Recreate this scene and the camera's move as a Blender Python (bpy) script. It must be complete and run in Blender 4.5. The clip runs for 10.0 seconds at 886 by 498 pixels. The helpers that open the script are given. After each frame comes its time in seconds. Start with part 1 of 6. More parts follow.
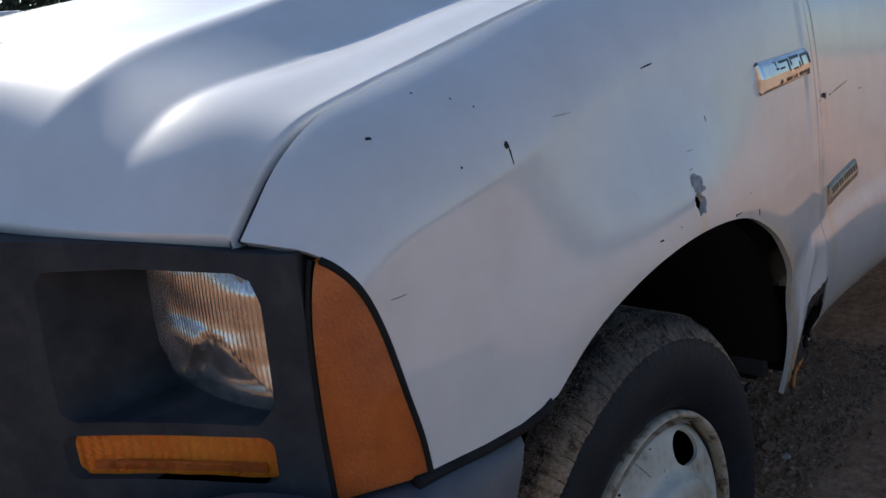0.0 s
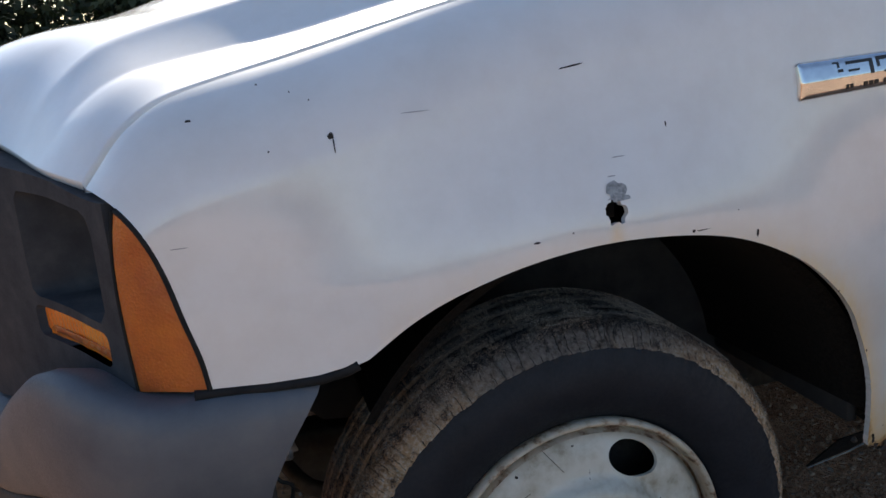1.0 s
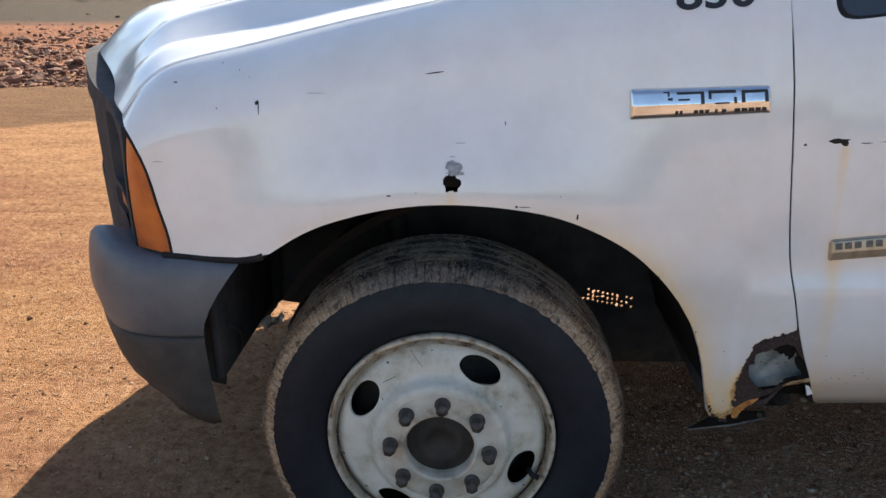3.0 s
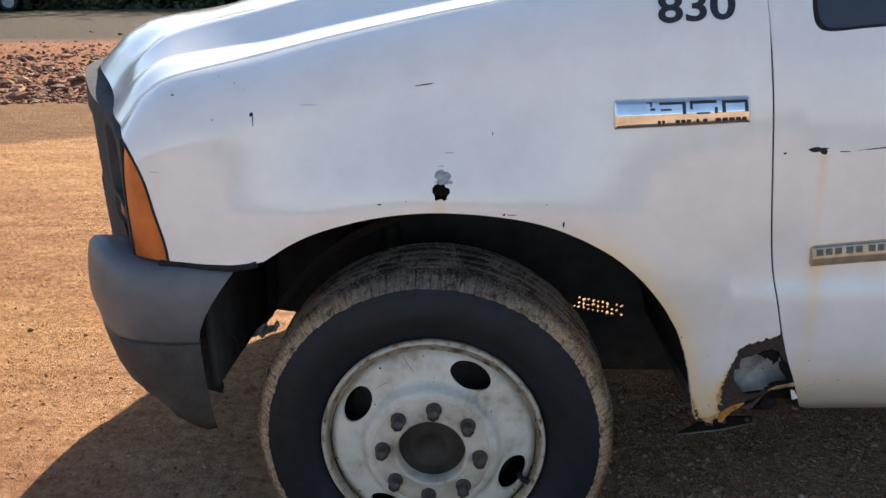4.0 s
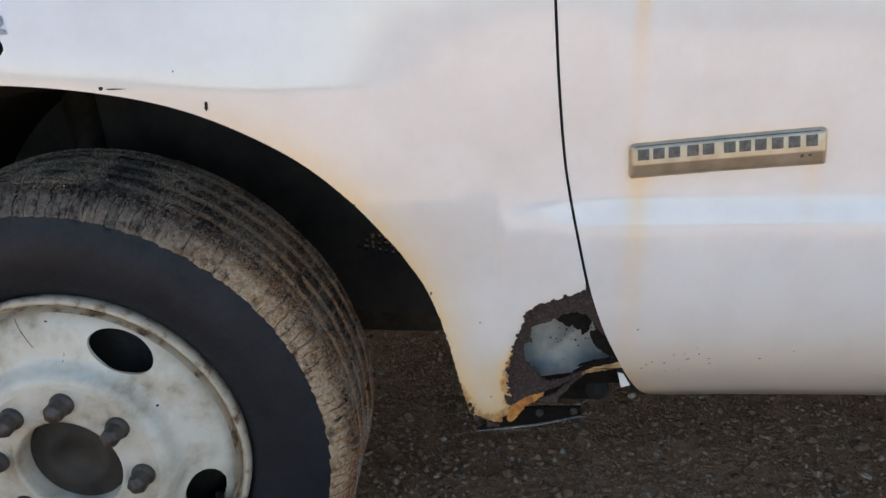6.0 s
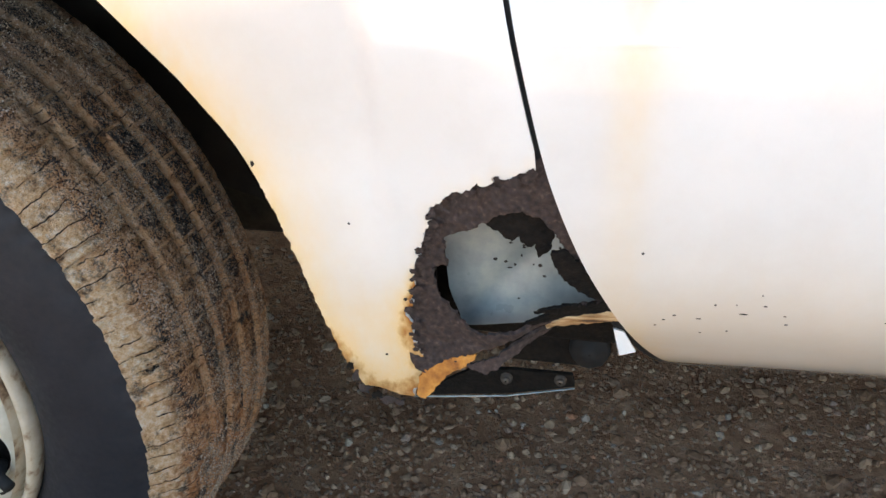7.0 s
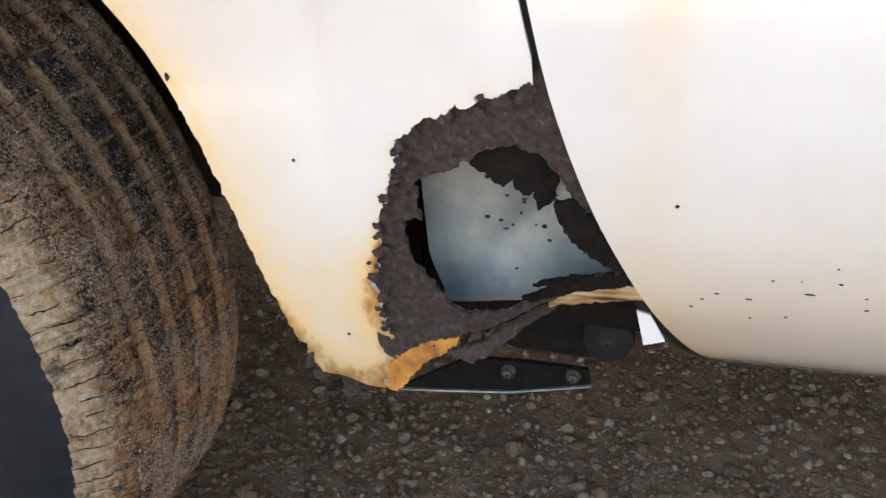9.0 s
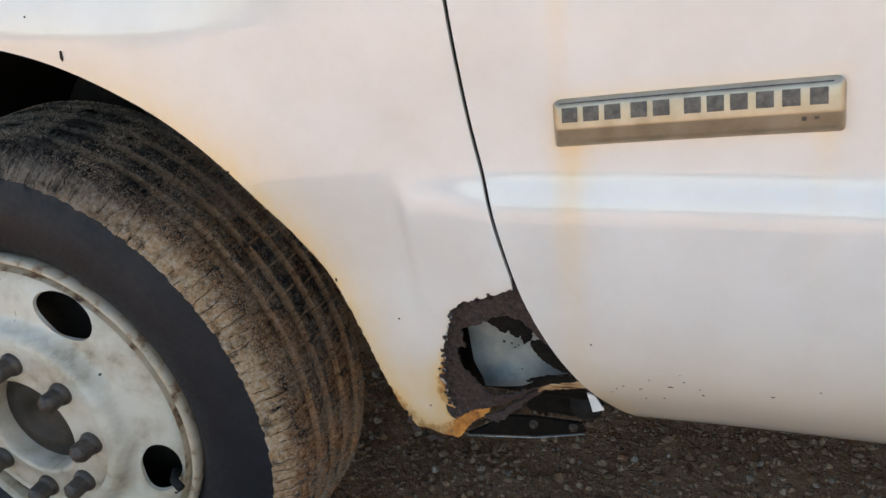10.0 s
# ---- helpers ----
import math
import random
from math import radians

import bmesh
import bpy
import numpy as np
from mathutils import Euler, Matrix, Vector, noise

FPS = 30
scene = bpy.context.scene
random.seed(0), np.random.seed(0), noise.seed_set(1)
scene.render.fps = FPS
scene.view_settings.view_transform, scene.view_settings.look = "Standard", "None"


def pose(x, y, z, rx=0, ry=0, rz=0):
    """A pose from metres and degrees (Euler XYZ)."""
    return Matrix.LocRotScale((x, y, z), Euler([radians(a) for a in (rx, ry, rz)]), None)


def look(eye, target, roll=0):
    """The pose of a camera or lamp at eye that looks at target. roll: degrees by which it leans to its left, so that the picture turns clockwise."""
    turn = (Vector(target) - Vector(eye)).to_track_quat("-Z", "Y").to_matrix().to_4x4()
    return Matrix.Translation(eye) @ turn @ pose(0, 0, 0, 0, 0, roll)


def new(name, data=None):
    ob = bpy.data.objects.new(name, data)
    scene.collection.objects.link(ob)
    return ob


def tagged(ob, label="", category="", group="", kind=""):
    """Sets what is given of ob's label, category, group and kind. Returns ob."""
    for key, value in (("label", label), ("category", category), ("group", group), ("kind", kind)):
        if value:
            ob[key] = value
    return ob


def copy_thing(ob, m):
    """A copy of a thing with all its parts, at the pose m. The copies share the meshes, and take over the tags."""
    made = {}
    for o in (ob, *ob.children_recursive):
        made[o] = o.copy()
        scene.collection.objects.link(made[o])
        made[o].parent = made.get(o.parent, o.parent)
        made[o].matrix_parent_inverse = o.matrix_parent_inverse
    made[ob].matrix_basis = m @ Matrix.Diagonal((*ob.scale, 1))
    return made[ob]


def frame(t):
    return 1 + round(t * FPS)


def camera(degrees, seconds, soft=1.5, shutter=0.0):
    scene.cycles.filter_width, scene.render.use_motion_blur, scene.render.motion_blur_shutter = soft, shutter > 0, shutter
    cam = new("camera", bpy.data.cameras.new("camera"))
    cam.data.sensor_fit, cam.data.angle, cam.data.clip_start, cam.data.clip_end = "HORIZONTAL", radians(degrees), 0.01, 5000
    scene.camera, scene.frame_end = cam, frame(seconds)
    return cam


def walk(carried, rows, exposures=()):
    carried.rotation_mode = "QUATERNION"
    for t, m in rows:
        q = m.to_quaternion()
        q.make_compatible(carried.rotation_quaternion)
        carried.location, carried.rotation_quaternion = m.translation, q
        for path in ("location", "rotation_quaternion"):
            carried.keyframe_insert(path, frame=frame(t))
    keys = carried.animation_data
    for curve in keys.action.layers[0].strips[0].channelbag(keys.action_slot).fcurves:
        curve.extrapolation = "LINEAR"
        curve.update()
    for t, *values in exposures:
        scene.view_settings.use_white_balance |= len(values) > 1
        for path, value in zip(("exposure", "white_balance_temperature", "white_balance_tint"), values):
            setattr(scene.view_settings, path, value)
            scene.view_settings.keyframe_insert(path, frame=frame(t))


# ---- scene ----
cam = camera(56.2, 10.0)
PATH = [
    (0, (-1.012, -0.562, 1.171), (0.395, 0.772, 0.681), -6.1),
    (0.5, (-0.754, -0.787, 1.191), (0.197, 0.882, 0.634), -6.1),
    (1, (-0.486, -1.013, 1.186), (0.049, 0.836, 0.642), -4.6),
    (1.5, (-0.231, -1.177, 1.203), (-0.056, 0.733, 0.635), -2.6),
    (2, (-0.051, -1.231, 1.231), (-0.017, 0.66, 0.58), -1.7),
    (2.2, (-0.021, -1.303, 1.264), (-0.006, 0.565, 0.552), -0.9),
    (3.3, (0.117, -1.538, 1.305), (-0.018, 0.35, 0.661), -0.6),
    (3.5, (0.117, -1.544, 1.306), (-0.015, 0.347, 0.668), -0.5),
    (4, (0.125, -1.549, 1.301), (0.006, 0.346, 0.672), -0.7),
    (4.5, (0.128, -1.55, 1.301), (0.033, 0.344, 0.666), -0.9),
    (5, (0.234, -1.469, 1.247), (0.159, 0.42, 0.595), -1.2),
    (5.5, (0.439, -1.269, 1.16), (0.352, 0.608, 0.476), -1.2),
    (6, (0.575, -0.947, 1.053), (0.459, 0.9, 0.295), -0.7),
    (7.3, (0.749, -0.432, 0.768), (0.31, 1.267, -0.193), -1.7),
    (7.5, (0.74, -0.407, 0.747), (0.287, 1.286, -0.218), -1.6),
    (8, (0.738, -0.383, 0.734), (0.271, 1.321, -0.203), -1.4),
    (8.5, (0.742, -0.381, 0.721), (0.28, 1.326, -0.212), -1.2),
    (9, (0.748, -0.383, 0.731), (0.281, 1.319, -0.211), -1.1),
    (9.5, (0.784, -0.452, 0.795), (0.215, 1.221, -0.14), -2.6),
    (10, (0.906, -0.679, 0.993), (0.198, 0.989, 0.146), -5.8),
]
EXPOSURES = [(0.0, 0.40, 5950, 10), (0.5, 0.64, 6200, 10), (1.0, 0.96, 6500, 10), (1.5, 1.14, 6650, 10), (2.0, 1.15, 6650, 10), (3.5, 1.44, 6750, 10), (4.5, 1.36, 6700, 10), (5.0, 1.26, 6600, 10), (5.5, 1.67, 6950, 10),
             (6.2, 2.17, 7350, 10), (7.3, 3.09, 7950, 10), (8.5, 3.06, 7950, 10), (9.0, 2.98, 7900, 10), (9.5, 2.80, 7900, 10), (10.0, 2.20, 7850, 10)]
walk(cam, [(t, look(eye, target, roll)) for t, eye, target, roll in PATH], EXPOSURES)

# ---- light ----
SUN_ELEV, SUN_TURN = radians(34), radians(7.6)
world = bpy.data.worlds.new("sky")
scene.world = world
world.use_nodes = True
wn = world.node_tree.nodes
sky = wn.new("ShaderNodeTexSky")
sky.sky_type, sky.sun_disc = "NISHITA", False
sky.sun_elevation, sky.sun_rotation = SUN_ELEV, SUN_TURN
sky.air_density, sky.dust_density, sky.ozone_density = 1.0, 0.8, 1.8
wn["Background"].inputs["Strength"].default_value = 0.09
world.node_tree.links.new(sky.outputs[0], wn["Background"].inputs["Color"])
sun_dir = Vector((math.sin(SUN_TURN) * math.cos(SUN_ELEV), math.cos(SUN_TURN) * math.cos(SUN_ELEV), math.sin(SUN_ELEV)))
sun = new("sun", bpy.data.lights.new("sun", "SUN"))
sun.data.energy, sun.data.angle, sun.data.color = 4.8, radians(0.6), (1.0, 0.9, 0.76)
sun.matrix_world = look(sun_dir * 60, (0, 0, 0))


# ---- materials ----
def ramp(nt, src, stops):
    r = nt.nodes.new("ShaderNodeValToRGB")
    while len(r.color_ramp.elements) < len(stops):
        r.color_ramp.elements.new(0.5)
    for e, (p, c) in zip(r.color_ramp.elements, stops):
        e.position, e.color = p, (*c, 1.0)
    nt.links.new(src, r.inputs["Fac"])
    return r.outputs["Color"]


def noise_node(nt, scale, detail=6.0, rough=0.6, stretch=None, kind="ShaderNodeTexNoise"):
    co = nt.nodes.new("ShaderNodeTexCoord").outputs["Object"]
    if stretch:
        mp = nt.nodes.new("ShaderNodeMapping")
        mp.inputs["Scale"].default_value = stretch
        nt.links.new(co, mp.inputs["Vector"])
        co = mp.outputs["Vector"]
    n = nt.nodes.new(kind)
    n.inputs["Scale"].default_value = scale
    if kind == "ShaderNodeTexNoise":
        n.inputs["Detail"].default_value, n.inputs["Roughness"].default_value = detail, rough
    nt.links.new(co, n.inputs["Vector"])
    return n


def mixc(nt, fac, a, b, mode="MIX"):
    m = nt.nodes.new("ShaderNodeMix")
    m.data_type, m.blend_type = "RGBA", mode
    for sock, v in ((m.inputs[0], fac), (m.inputs[6], a), (m.inputs[7], b)):
        if isinstance(v, (int, float)):
            sock.default_value = v
        elif isinstance(v, tuple):
            sock.default_value = (*v, 1.0)
        else:
            nt.links.new(v, sock)
    return m.outputs[2]


def maths(nt, op, a, b=0.5, clamp=False):
    m = nt.nodes.new("ShaderNodeMath")
    m.operation, m.use_clamp = op, clamp
    for sock, v in zip(m.inputs, (a, b)):
        if isinstance(v, (int, float)):
            sock.default_value = v
        else:
            nt.links.new(v, sock)
    return m.outputs[0]


def bump(nt, bsdf, height, strength, distance):
    b = nt.nodes.new("ShaderNodeBump")
    b.inputs["Strength"].default_value, b.inputs["Distance"].default_value = strength, distance
    nt.links.new(height, b.inputs["Height"])
    nt.links.new(b.outputs[0], bsdf.inputs["Normal"])
    return b


def material(name, stops, scale=20.0, rough=(0.4, 0.6), metal=0.0, relief=(0.2, 0.002, 80.0), coat=0.0, stretch=None, spec=0.5):
    """A principled material whose colour runs through stops by noise, with a second finer noise for gloss and relief."""
    m = bpy.data.materials.new(name)
    m.use_nodes = True
    nt = m.node_tree
    b = nt.nodes["Principled BSDF"]
    n = noise_node(nt, scale, stretch=stretch)
    nt.links.new(ramp(nt, n.outputs["Fac"], stops), b.inputs["Base Color"])
    f = noise_node(nt, relief[2], 4.0, 0.6)
    r = nt.nodes.new("ShaderNodeMapRange")
    r.inputs["From Min"].default_value, r.inputs["From Max"].default_value = 0.3, 0.7
    r.inputs["To Min"].default_value, r.inputs["To Max"].default_value = rough
    nt.links.new(f.outputs["Fac"], r.inputs["Value"])
    nt.links.new(r.outputs[0], b.inputs["Roughness"])
    b.inputs["Metallic"].default_value, b.inputs["Coat Weight"].default_value = metal, coat
    b.inputs["Coat Roughness"].default_value, b.inputs["Specular IOR Level"].default_value = 0.06, spec
    if relief[0]:
        bump(nt, b, f.outputs["Fac"], relief[0], relief[1])
    return m


def two(a, b):
    return [(0.32, a), (0.68, b)]


def paint_material():
    """Old white body paint: clear coat, faint waviness, dust and rust stains where the mesh's stain layer says so."""
    m = bpy.data.materials.new("white_paint")
    m.use_nodes = True
    nt = m.node_tree
    b = nt.nodes["Principled BSDF"]
    grime = noise_node(nt, 9.0, 8.0, 0.65)
    base = ramp(nt, grime.outputs["Fac"], [(0.25, (0.70, 0.685, 0.665)), (0.6, (0.78, 0.775, 0.765))])
    att = nt.nodes.new("ShaderNodeAttribute")
    att.attribute_name = "stain"
    streak = noise_node(nt, 70.0, 6.0, 0.65, (1.0, 1.0, 0.5))
    fac = maths(nt, "MULTIPLY", att.outputs["Fac"], ramp(nt, streak.outputs["Fac"], [(0.25, (0.6,) * 3), (0.65, (1.0,) * 3)]))
    col = mixc(nt, maths(nt, "MULTIPLY", fac, 0.74), base, (0.84, 0.55, 0.17))
    strong = nt.nodes.new("ShaderNodeMapRange")
    strong.inputs["From Min"].default_value, strong.inputs["From Max"].default_value = 0.97, 1.3
    nt.links.new(fac, strong.inputs["Value"])
    col = mixc(nt, strong.outputs[0], col, (0.40, 0.14, 0.028))
    nt.links.new(col, b.inputs["Base Color"])
    fine = noise_node(nt, 420.0, 2.0, 0.5)
    wave = noise_node(nt, 7.0, 2.0, 0.4)
    h = maths(nt, "ADD", maths(nt, "MULTIPLY", fine.outputs["Fac"], 0.012), wave.outputs["Fac"])
    bump(nt, b, h, 0.08, 0.006)
    nt.links.new(maths(nt, "ADD", maths(nt, "MULTIPLY", grime.outputs["Fac"], 0.10), 0.03), b.inputs["Coat Roughness"])
    b.inputs["Roughness"].default_value = 0.45
    b.inputs["Coat Weight"].default_value, b.inputs["Coat IOR"].default_value = 1.0, 1.6
    return m


def ground_material():
    m = bpy.data.materials.new("red_dirt_ground")
    m.use_nodes = True
    nt = m.node_tree
    b = nt.nodes["Principled BSDF"]
    patch = noise_node(nt, 0.9, 8.0, 0.6, (0.6, 1.3, 1.0))
    fine = noise_node(nt, 26.0, 10.0, 0.72)
    grit = noise_node(nt, 210.0, 4.0, 0.7)
    sand = ramp(nt, fine.outputs["Fac"], [(0.3, (0.19, 0.080, 0.030)), (0.5, (0.36, 0.186, 0.080)), (0.72, (0.48, 0.295, 0.15))])
    clay = ramp(nt, fine.outputs["Fac"], [(0.3, (0.13, 0.05, 0.024)), (0.7, (0.33, 0.14, 0.07))])
    gravel = ramp(nt, fine.outputs["Fac"], [(0.3, (0.30, 0.148, 0.084)), (0.52, (0.60, 0.355, 0.215)), (0.75, (0.74, 0.51, 0.35))])
    co = nt.nodes.new("ShaderNodeTexCoord")
    sep = nt.nodes.new("ShaderNodeSeparateXYZ")
    nt.links.new(co.outputs["Object"], sep.inputs[0])

    def step(src, lo, hi):
        r = nt.nodes.new("ShaderNodeMapRange")
        r.interpolation_type = "SMOOTHSTEP"
        r.inputs["From Min"].default_value, r.inputs["From Max"].default_value = lo, hi
        nt.links.new(src, r.inputs["Value"])
        return r.outputs[0]

    wob = maths(nt, "MULTIPLY", maths(nt, "SUBTRACT", patch.outputs["Fac"], 0.5), 1.6)
    # gravelly brown where vehicles stand, sandier ahead, churned red clay further off, then a grey track darkened for
    # tree shade
    col = mixc(nt, step(maths(nt, "ADD", sep.outputs["X"], maths(nt, "MULTIPLY", wob, 2.2)), -1.9, 0.5), sand, gravel)
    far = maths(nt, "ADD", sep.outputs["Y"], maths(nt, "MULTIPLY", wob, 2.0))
    # unseen ground on the near side, paled to throw more light onto the truck
    bounce_pale = ramp(nt, fine.outputs["Fac"], [(0.3, (0.36, 0.23, 0.145)), (0.52, (0.60, 0.43, 0.30)), (0.75, (0.72, 0.56, 0.42))])
    col = mixc(nt, step(far, -1.2, -2.6), col, bounce_pale)
    col = mixc(nt, maths(nt, "MULTIPLY", step(patch.outputs["Fac"], 0.46, 0.62), 0.55), col, clay)
    col = mixc(nt, step(far, 7.2, 8.2), col, clay)
    wet = maths(nt, "MULTIPLY", step(far, 5.0, 5.5), step(far, 8.0, 7.2))
    col = mixc(nt, maths(nt, "MULTIPLY", wet, 0.85), col, ramp(nt, fine.outputs["Fac"], two((0.10, 0.052, 0.02), (0.19, 0.10, 0.042))))
    # track and green edge beyond carry the trees' shade in their colour
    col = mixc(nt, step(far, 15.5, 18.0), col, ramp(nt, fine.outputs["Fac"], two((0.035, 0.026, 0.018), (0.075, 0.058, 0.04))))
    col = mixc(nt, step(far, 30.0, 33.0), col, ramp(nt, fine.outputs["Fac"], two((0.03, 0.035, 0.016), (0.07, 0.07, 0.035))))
    rut = noise_node(nt, 5.0, 7.0, 0.65, (0.35, 1.7, 1.0))
    lump = noise_node(nt, 58.0, 9.0, 0.78)
    col = mixc(nt, 0.85, col, ramp(nt, lump.outputs["Fac"], [(0.34, (0.60, 0.54, 0.49)), (0.47, (1.0, 0.99, 0.98)), (0.64, (1.22, 1.22, 1.22))]), "MULTIPLY")
    col = mixc(nt, 0.8, col, ramp(nt, rut.outputs["Fac"], [(0.34, (0.72, 0.64, 0.58)), (0.55, (1.0,) * 3)]), "MULTIPLY")
    nt.links.new(col, b.inputs["Base Color"])
    b.inputs["Roughness"].default_value = 0.95
    b.inputs["Specular IOR Level"].default_value = 0.2
    h = maths(nt, "ADD", maths(nt, "ADD", maths(nt, "ADD", fine.outputs["Fac"], maths(nt, "MULTIPLY", lump.outputs["Fac"], 1.1)), rut.outputs["Fac"]), maths(nt, "MULTIPLY", grit.outputs["Fac"], 0.35))
    bump(nt, b, h, 0.9, 0.016)
    return m


WHITE = paint_material()
GROUND = ground_material()
BLACK_PLASTIC = material("black_plastic", [(0.3, (0.038, 0.041, 0.047)), (0.52, (0.052, 0.055, 0.061)), (0.72, (0.076, 0.076, 0.078))], 22, (0.7, 0.9), relief=(0.15, 0.0006, 300), spec=0.12)
GREY_PLASTIC = material("grey_bumper_plastic", [(0.3, (0.080, 0.088, 0.102)), (0.5, (0.112, 0.119, 0.133)), (0.72, (0.155, 0.153, 0.155))], 9, (0.42, 0.62), relief=(0.12, 0.0006, 350))
DARK_PLASTIC = material("dark_valance_plastic", [(0.3, (0.026, 0.026, 0.026)), (0.5, (0.044, 0.042, 0.040)), (0.72, (0.072, 0.064, 0.056))], 16, (0.6, 0.8), relief=(0.2, 0.0008, 200))
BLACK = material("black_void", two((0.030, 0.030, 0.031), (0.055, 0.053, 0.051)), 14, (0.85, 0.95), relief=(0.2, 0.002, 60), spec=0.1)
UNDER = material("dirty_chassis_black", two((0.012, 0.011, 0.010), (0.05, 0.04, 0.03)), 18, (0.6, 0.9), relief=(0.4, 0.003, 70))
SIDEWALL = material("tyre_sidewall_rubber", two((0.0075, 0.0092, 0.0135), (0.0135, 0.0162, 0.022)), 24, (0.5, 0.7), relief=(0.15, 0.0008, 160), spec=0.3)
RIM_WHITE = material("rim_white_paint", [(0.30, (0.27, 0.22, 0.15)), (0.41, (0.48, 0.445, 0.355)), (0.53, (0.60, 0.58, 0.50)), (0.75, (0.68, 0.665, 0.595))], 14, (0.35, 0.6), relief=(0.1, 0.0008, 120))
RIM_RUST = material("rim_rusty_lip", [(0.33, (0.06, 0.035, 0.024)), (0.40, (0.28, 0.19, 0.12)), (0.47, (0.46, 0.39, 0.29)), (0.7, (0.56, 0.51, 0.42))], 34, (0.5, 0.8), relief=(0.3, 0.001, 150))
RIM_JOINT = material("rim_joint_rust", [(0.36, (0.05, 0.028, 0.016)), (0.50, (0.20, 0.12, 0.06)), (0.62, (0.45, 0.36, 0.25))], 60, (0.6, 0.9), relief=(0.4, 0.001, 200))
RIM_CREAM = material("rim_cream_paint", [(0.30, (0.23, 0.17, 0.11)), (0.42, (0.45, 0.39, 0.30)), (0.55, (0.56, 0.51, 0.42)), (0.75, (0.62, 0.58, 0.50))], 17, (0.4, 0.65), relief=(0.12, 0.0008, 120))
NUT = material("lug_nut_brown_steel", two((0.05, 0.04, 0.034), (0.12, 0.10, 0.085)), 60, (0.4, 0.7), 0.4, (0.3, 0.0006, 300))
RUST = material("brown_rust", [(0.32, (0.012, 0.008, 0.007)), (0.44, (0.033, 0.021, 0.018)), (0.60, (0.058, 0.038, 0.034)), (0.74, (0.13, 0.092, 0.080))], 260, (0.7, 0.95), relief=(0.7, 0.0025, 520))
RUST_ORANGE = material("orange_rust", [(0.30, (0.10, 0.034, 0.012)), (0.42, (0.36, 0.13, 0.025)), (0.56, (0.55, 0.24, 0.05)), (0.74, (0.66, 0.40, 0.15))], 55, (0.6, 0.9), relief=(0.5, 0.001, 260))
INNER = material("inner_grey_sheet", [(0.3, (0.12, 0.15, 0.17)), (0.5, (0.26, 0.30, 0.30)), (0.72, (0.48, 0.48, 0.41))], 14, (0.25, 0.45), relief=(0.15, 0.002, 30))
FAINT = material("faint_scuff", two((0.22, 0.22, 0.23), (0.40, 0.40, 0.40)), 90, (0.5, 0.7), relief=(0.1, 0.0005, 300))
CHIP = material("bare_rusted_chip", two((0.006, 0.005, 0.0045), (0.026, 0.017, 0.012)), 90, (0.7, 0.9), relief=(0.4, 0.0008, 300))
SCAB = material("scuffed_grey_filler", two((0.16, 0.17, 0.18), (0.42, 0.44, 0.46)), 160, (0.5, 0.8), relief=(0.8, 0.001, 260))
CHROME = material("worn_chrome", two((0.62, 0.63, 0.65), (0.80, 0.80, 0.80)), 30, (0.08, 0.16), 1.0, (0.06, 0.0006, 60))
BADGE_PLATE = material("weathered_badge_metal", two((0.40, 0.33, 0.23), (0.56, 0.49, 0.38)), 40, (0.3, 0.5), 0.7, (0.15, 0.0006, 160))
BADGE_INK = material("worn_badge_enamel", two((0.055, 0.05, 0.045), (0.15, 0.135, 0.115)), 160, (0.4, 0.6), relief=(0.1, 0.0004, 200))
INK = material("black_lettering", two((0.012, 0.012, 0.014), (0.024, 0.024, 0.026)), 50, (0.35, 0.5), relief=(0.05, 0.0004, 200))
# near-black for charred flakes and black steel, also painted in as recess shade
FLAP = material("black_rust_and_shade", two((0.003, 0.0028, 0.0026), (0.012, 0.009, 0.007)), 120, (0.75, 0.95), relief=(0.6, 0.002, 260), spec=0.2)
PEEL = material("peeling_cream_strip", [(0.34, (0.05, 0.028, 0.018)), (0.45, (0.36, 0.20, 0.085)), (0.56, (0.60, 0.45, 0.28)), (0.7, (0.74, 0.65, 0.50))], 60, (0.6, 0.9), relief=(0.5, 0.001, 260), stretch=(0.35, 1.0, 2.2))
FOIL = material("crumpled_silver_foil", two((0.35, 0.35, 0.34), (0.72, 0.72, 0.70)), 60, (0.25, 0.5), 0.8, (1.0, 0.006, 60))
RUBBER = material("black_rubber_seal", two((0.010, 0.010, 0.011), (0.02, 0.02, 0.02)), 50, (0.7, 0.9), relief=(0.1, 0.0005, 200), spec=0.25)


def island_material(name, stops, rough=0.9):
    m = bpy.data.materials.new(name)
    m.use_nodes = True
    nt = m.node_tree
    b = nt.nodes["Principled BSDF"]
    geo = nt.nodes.new("ShaderNodeNewGeometry")
    col = ramp(nt, geo.outputs["Random Per Island"], stops)
    n = noise_node(nt, 120.0)
    nt.links.new(mixc(nt, 0.6, col, ramp(nt, n.outputs["Fac"], two((0.45,) * 3, (1.0,) * 3)), "MULTIPLY"), b.inputs["Base Color"])
    b.inputs["Roughness"].default_value = rough
    bump(nt, b, n.outputs["Fac"], 0.5, 0.002)
    return m


CRUMB = island_material("tyre_grit", [(0.0, (0.12, 0.08, 0.055)), (0.4, (0.30, 0.215, 0.15)), (0.8, (0.52, 0.42, 0.32)), (1.0, (0.72, 0.64, 0.54))])
TYRE_OUT = 0.388


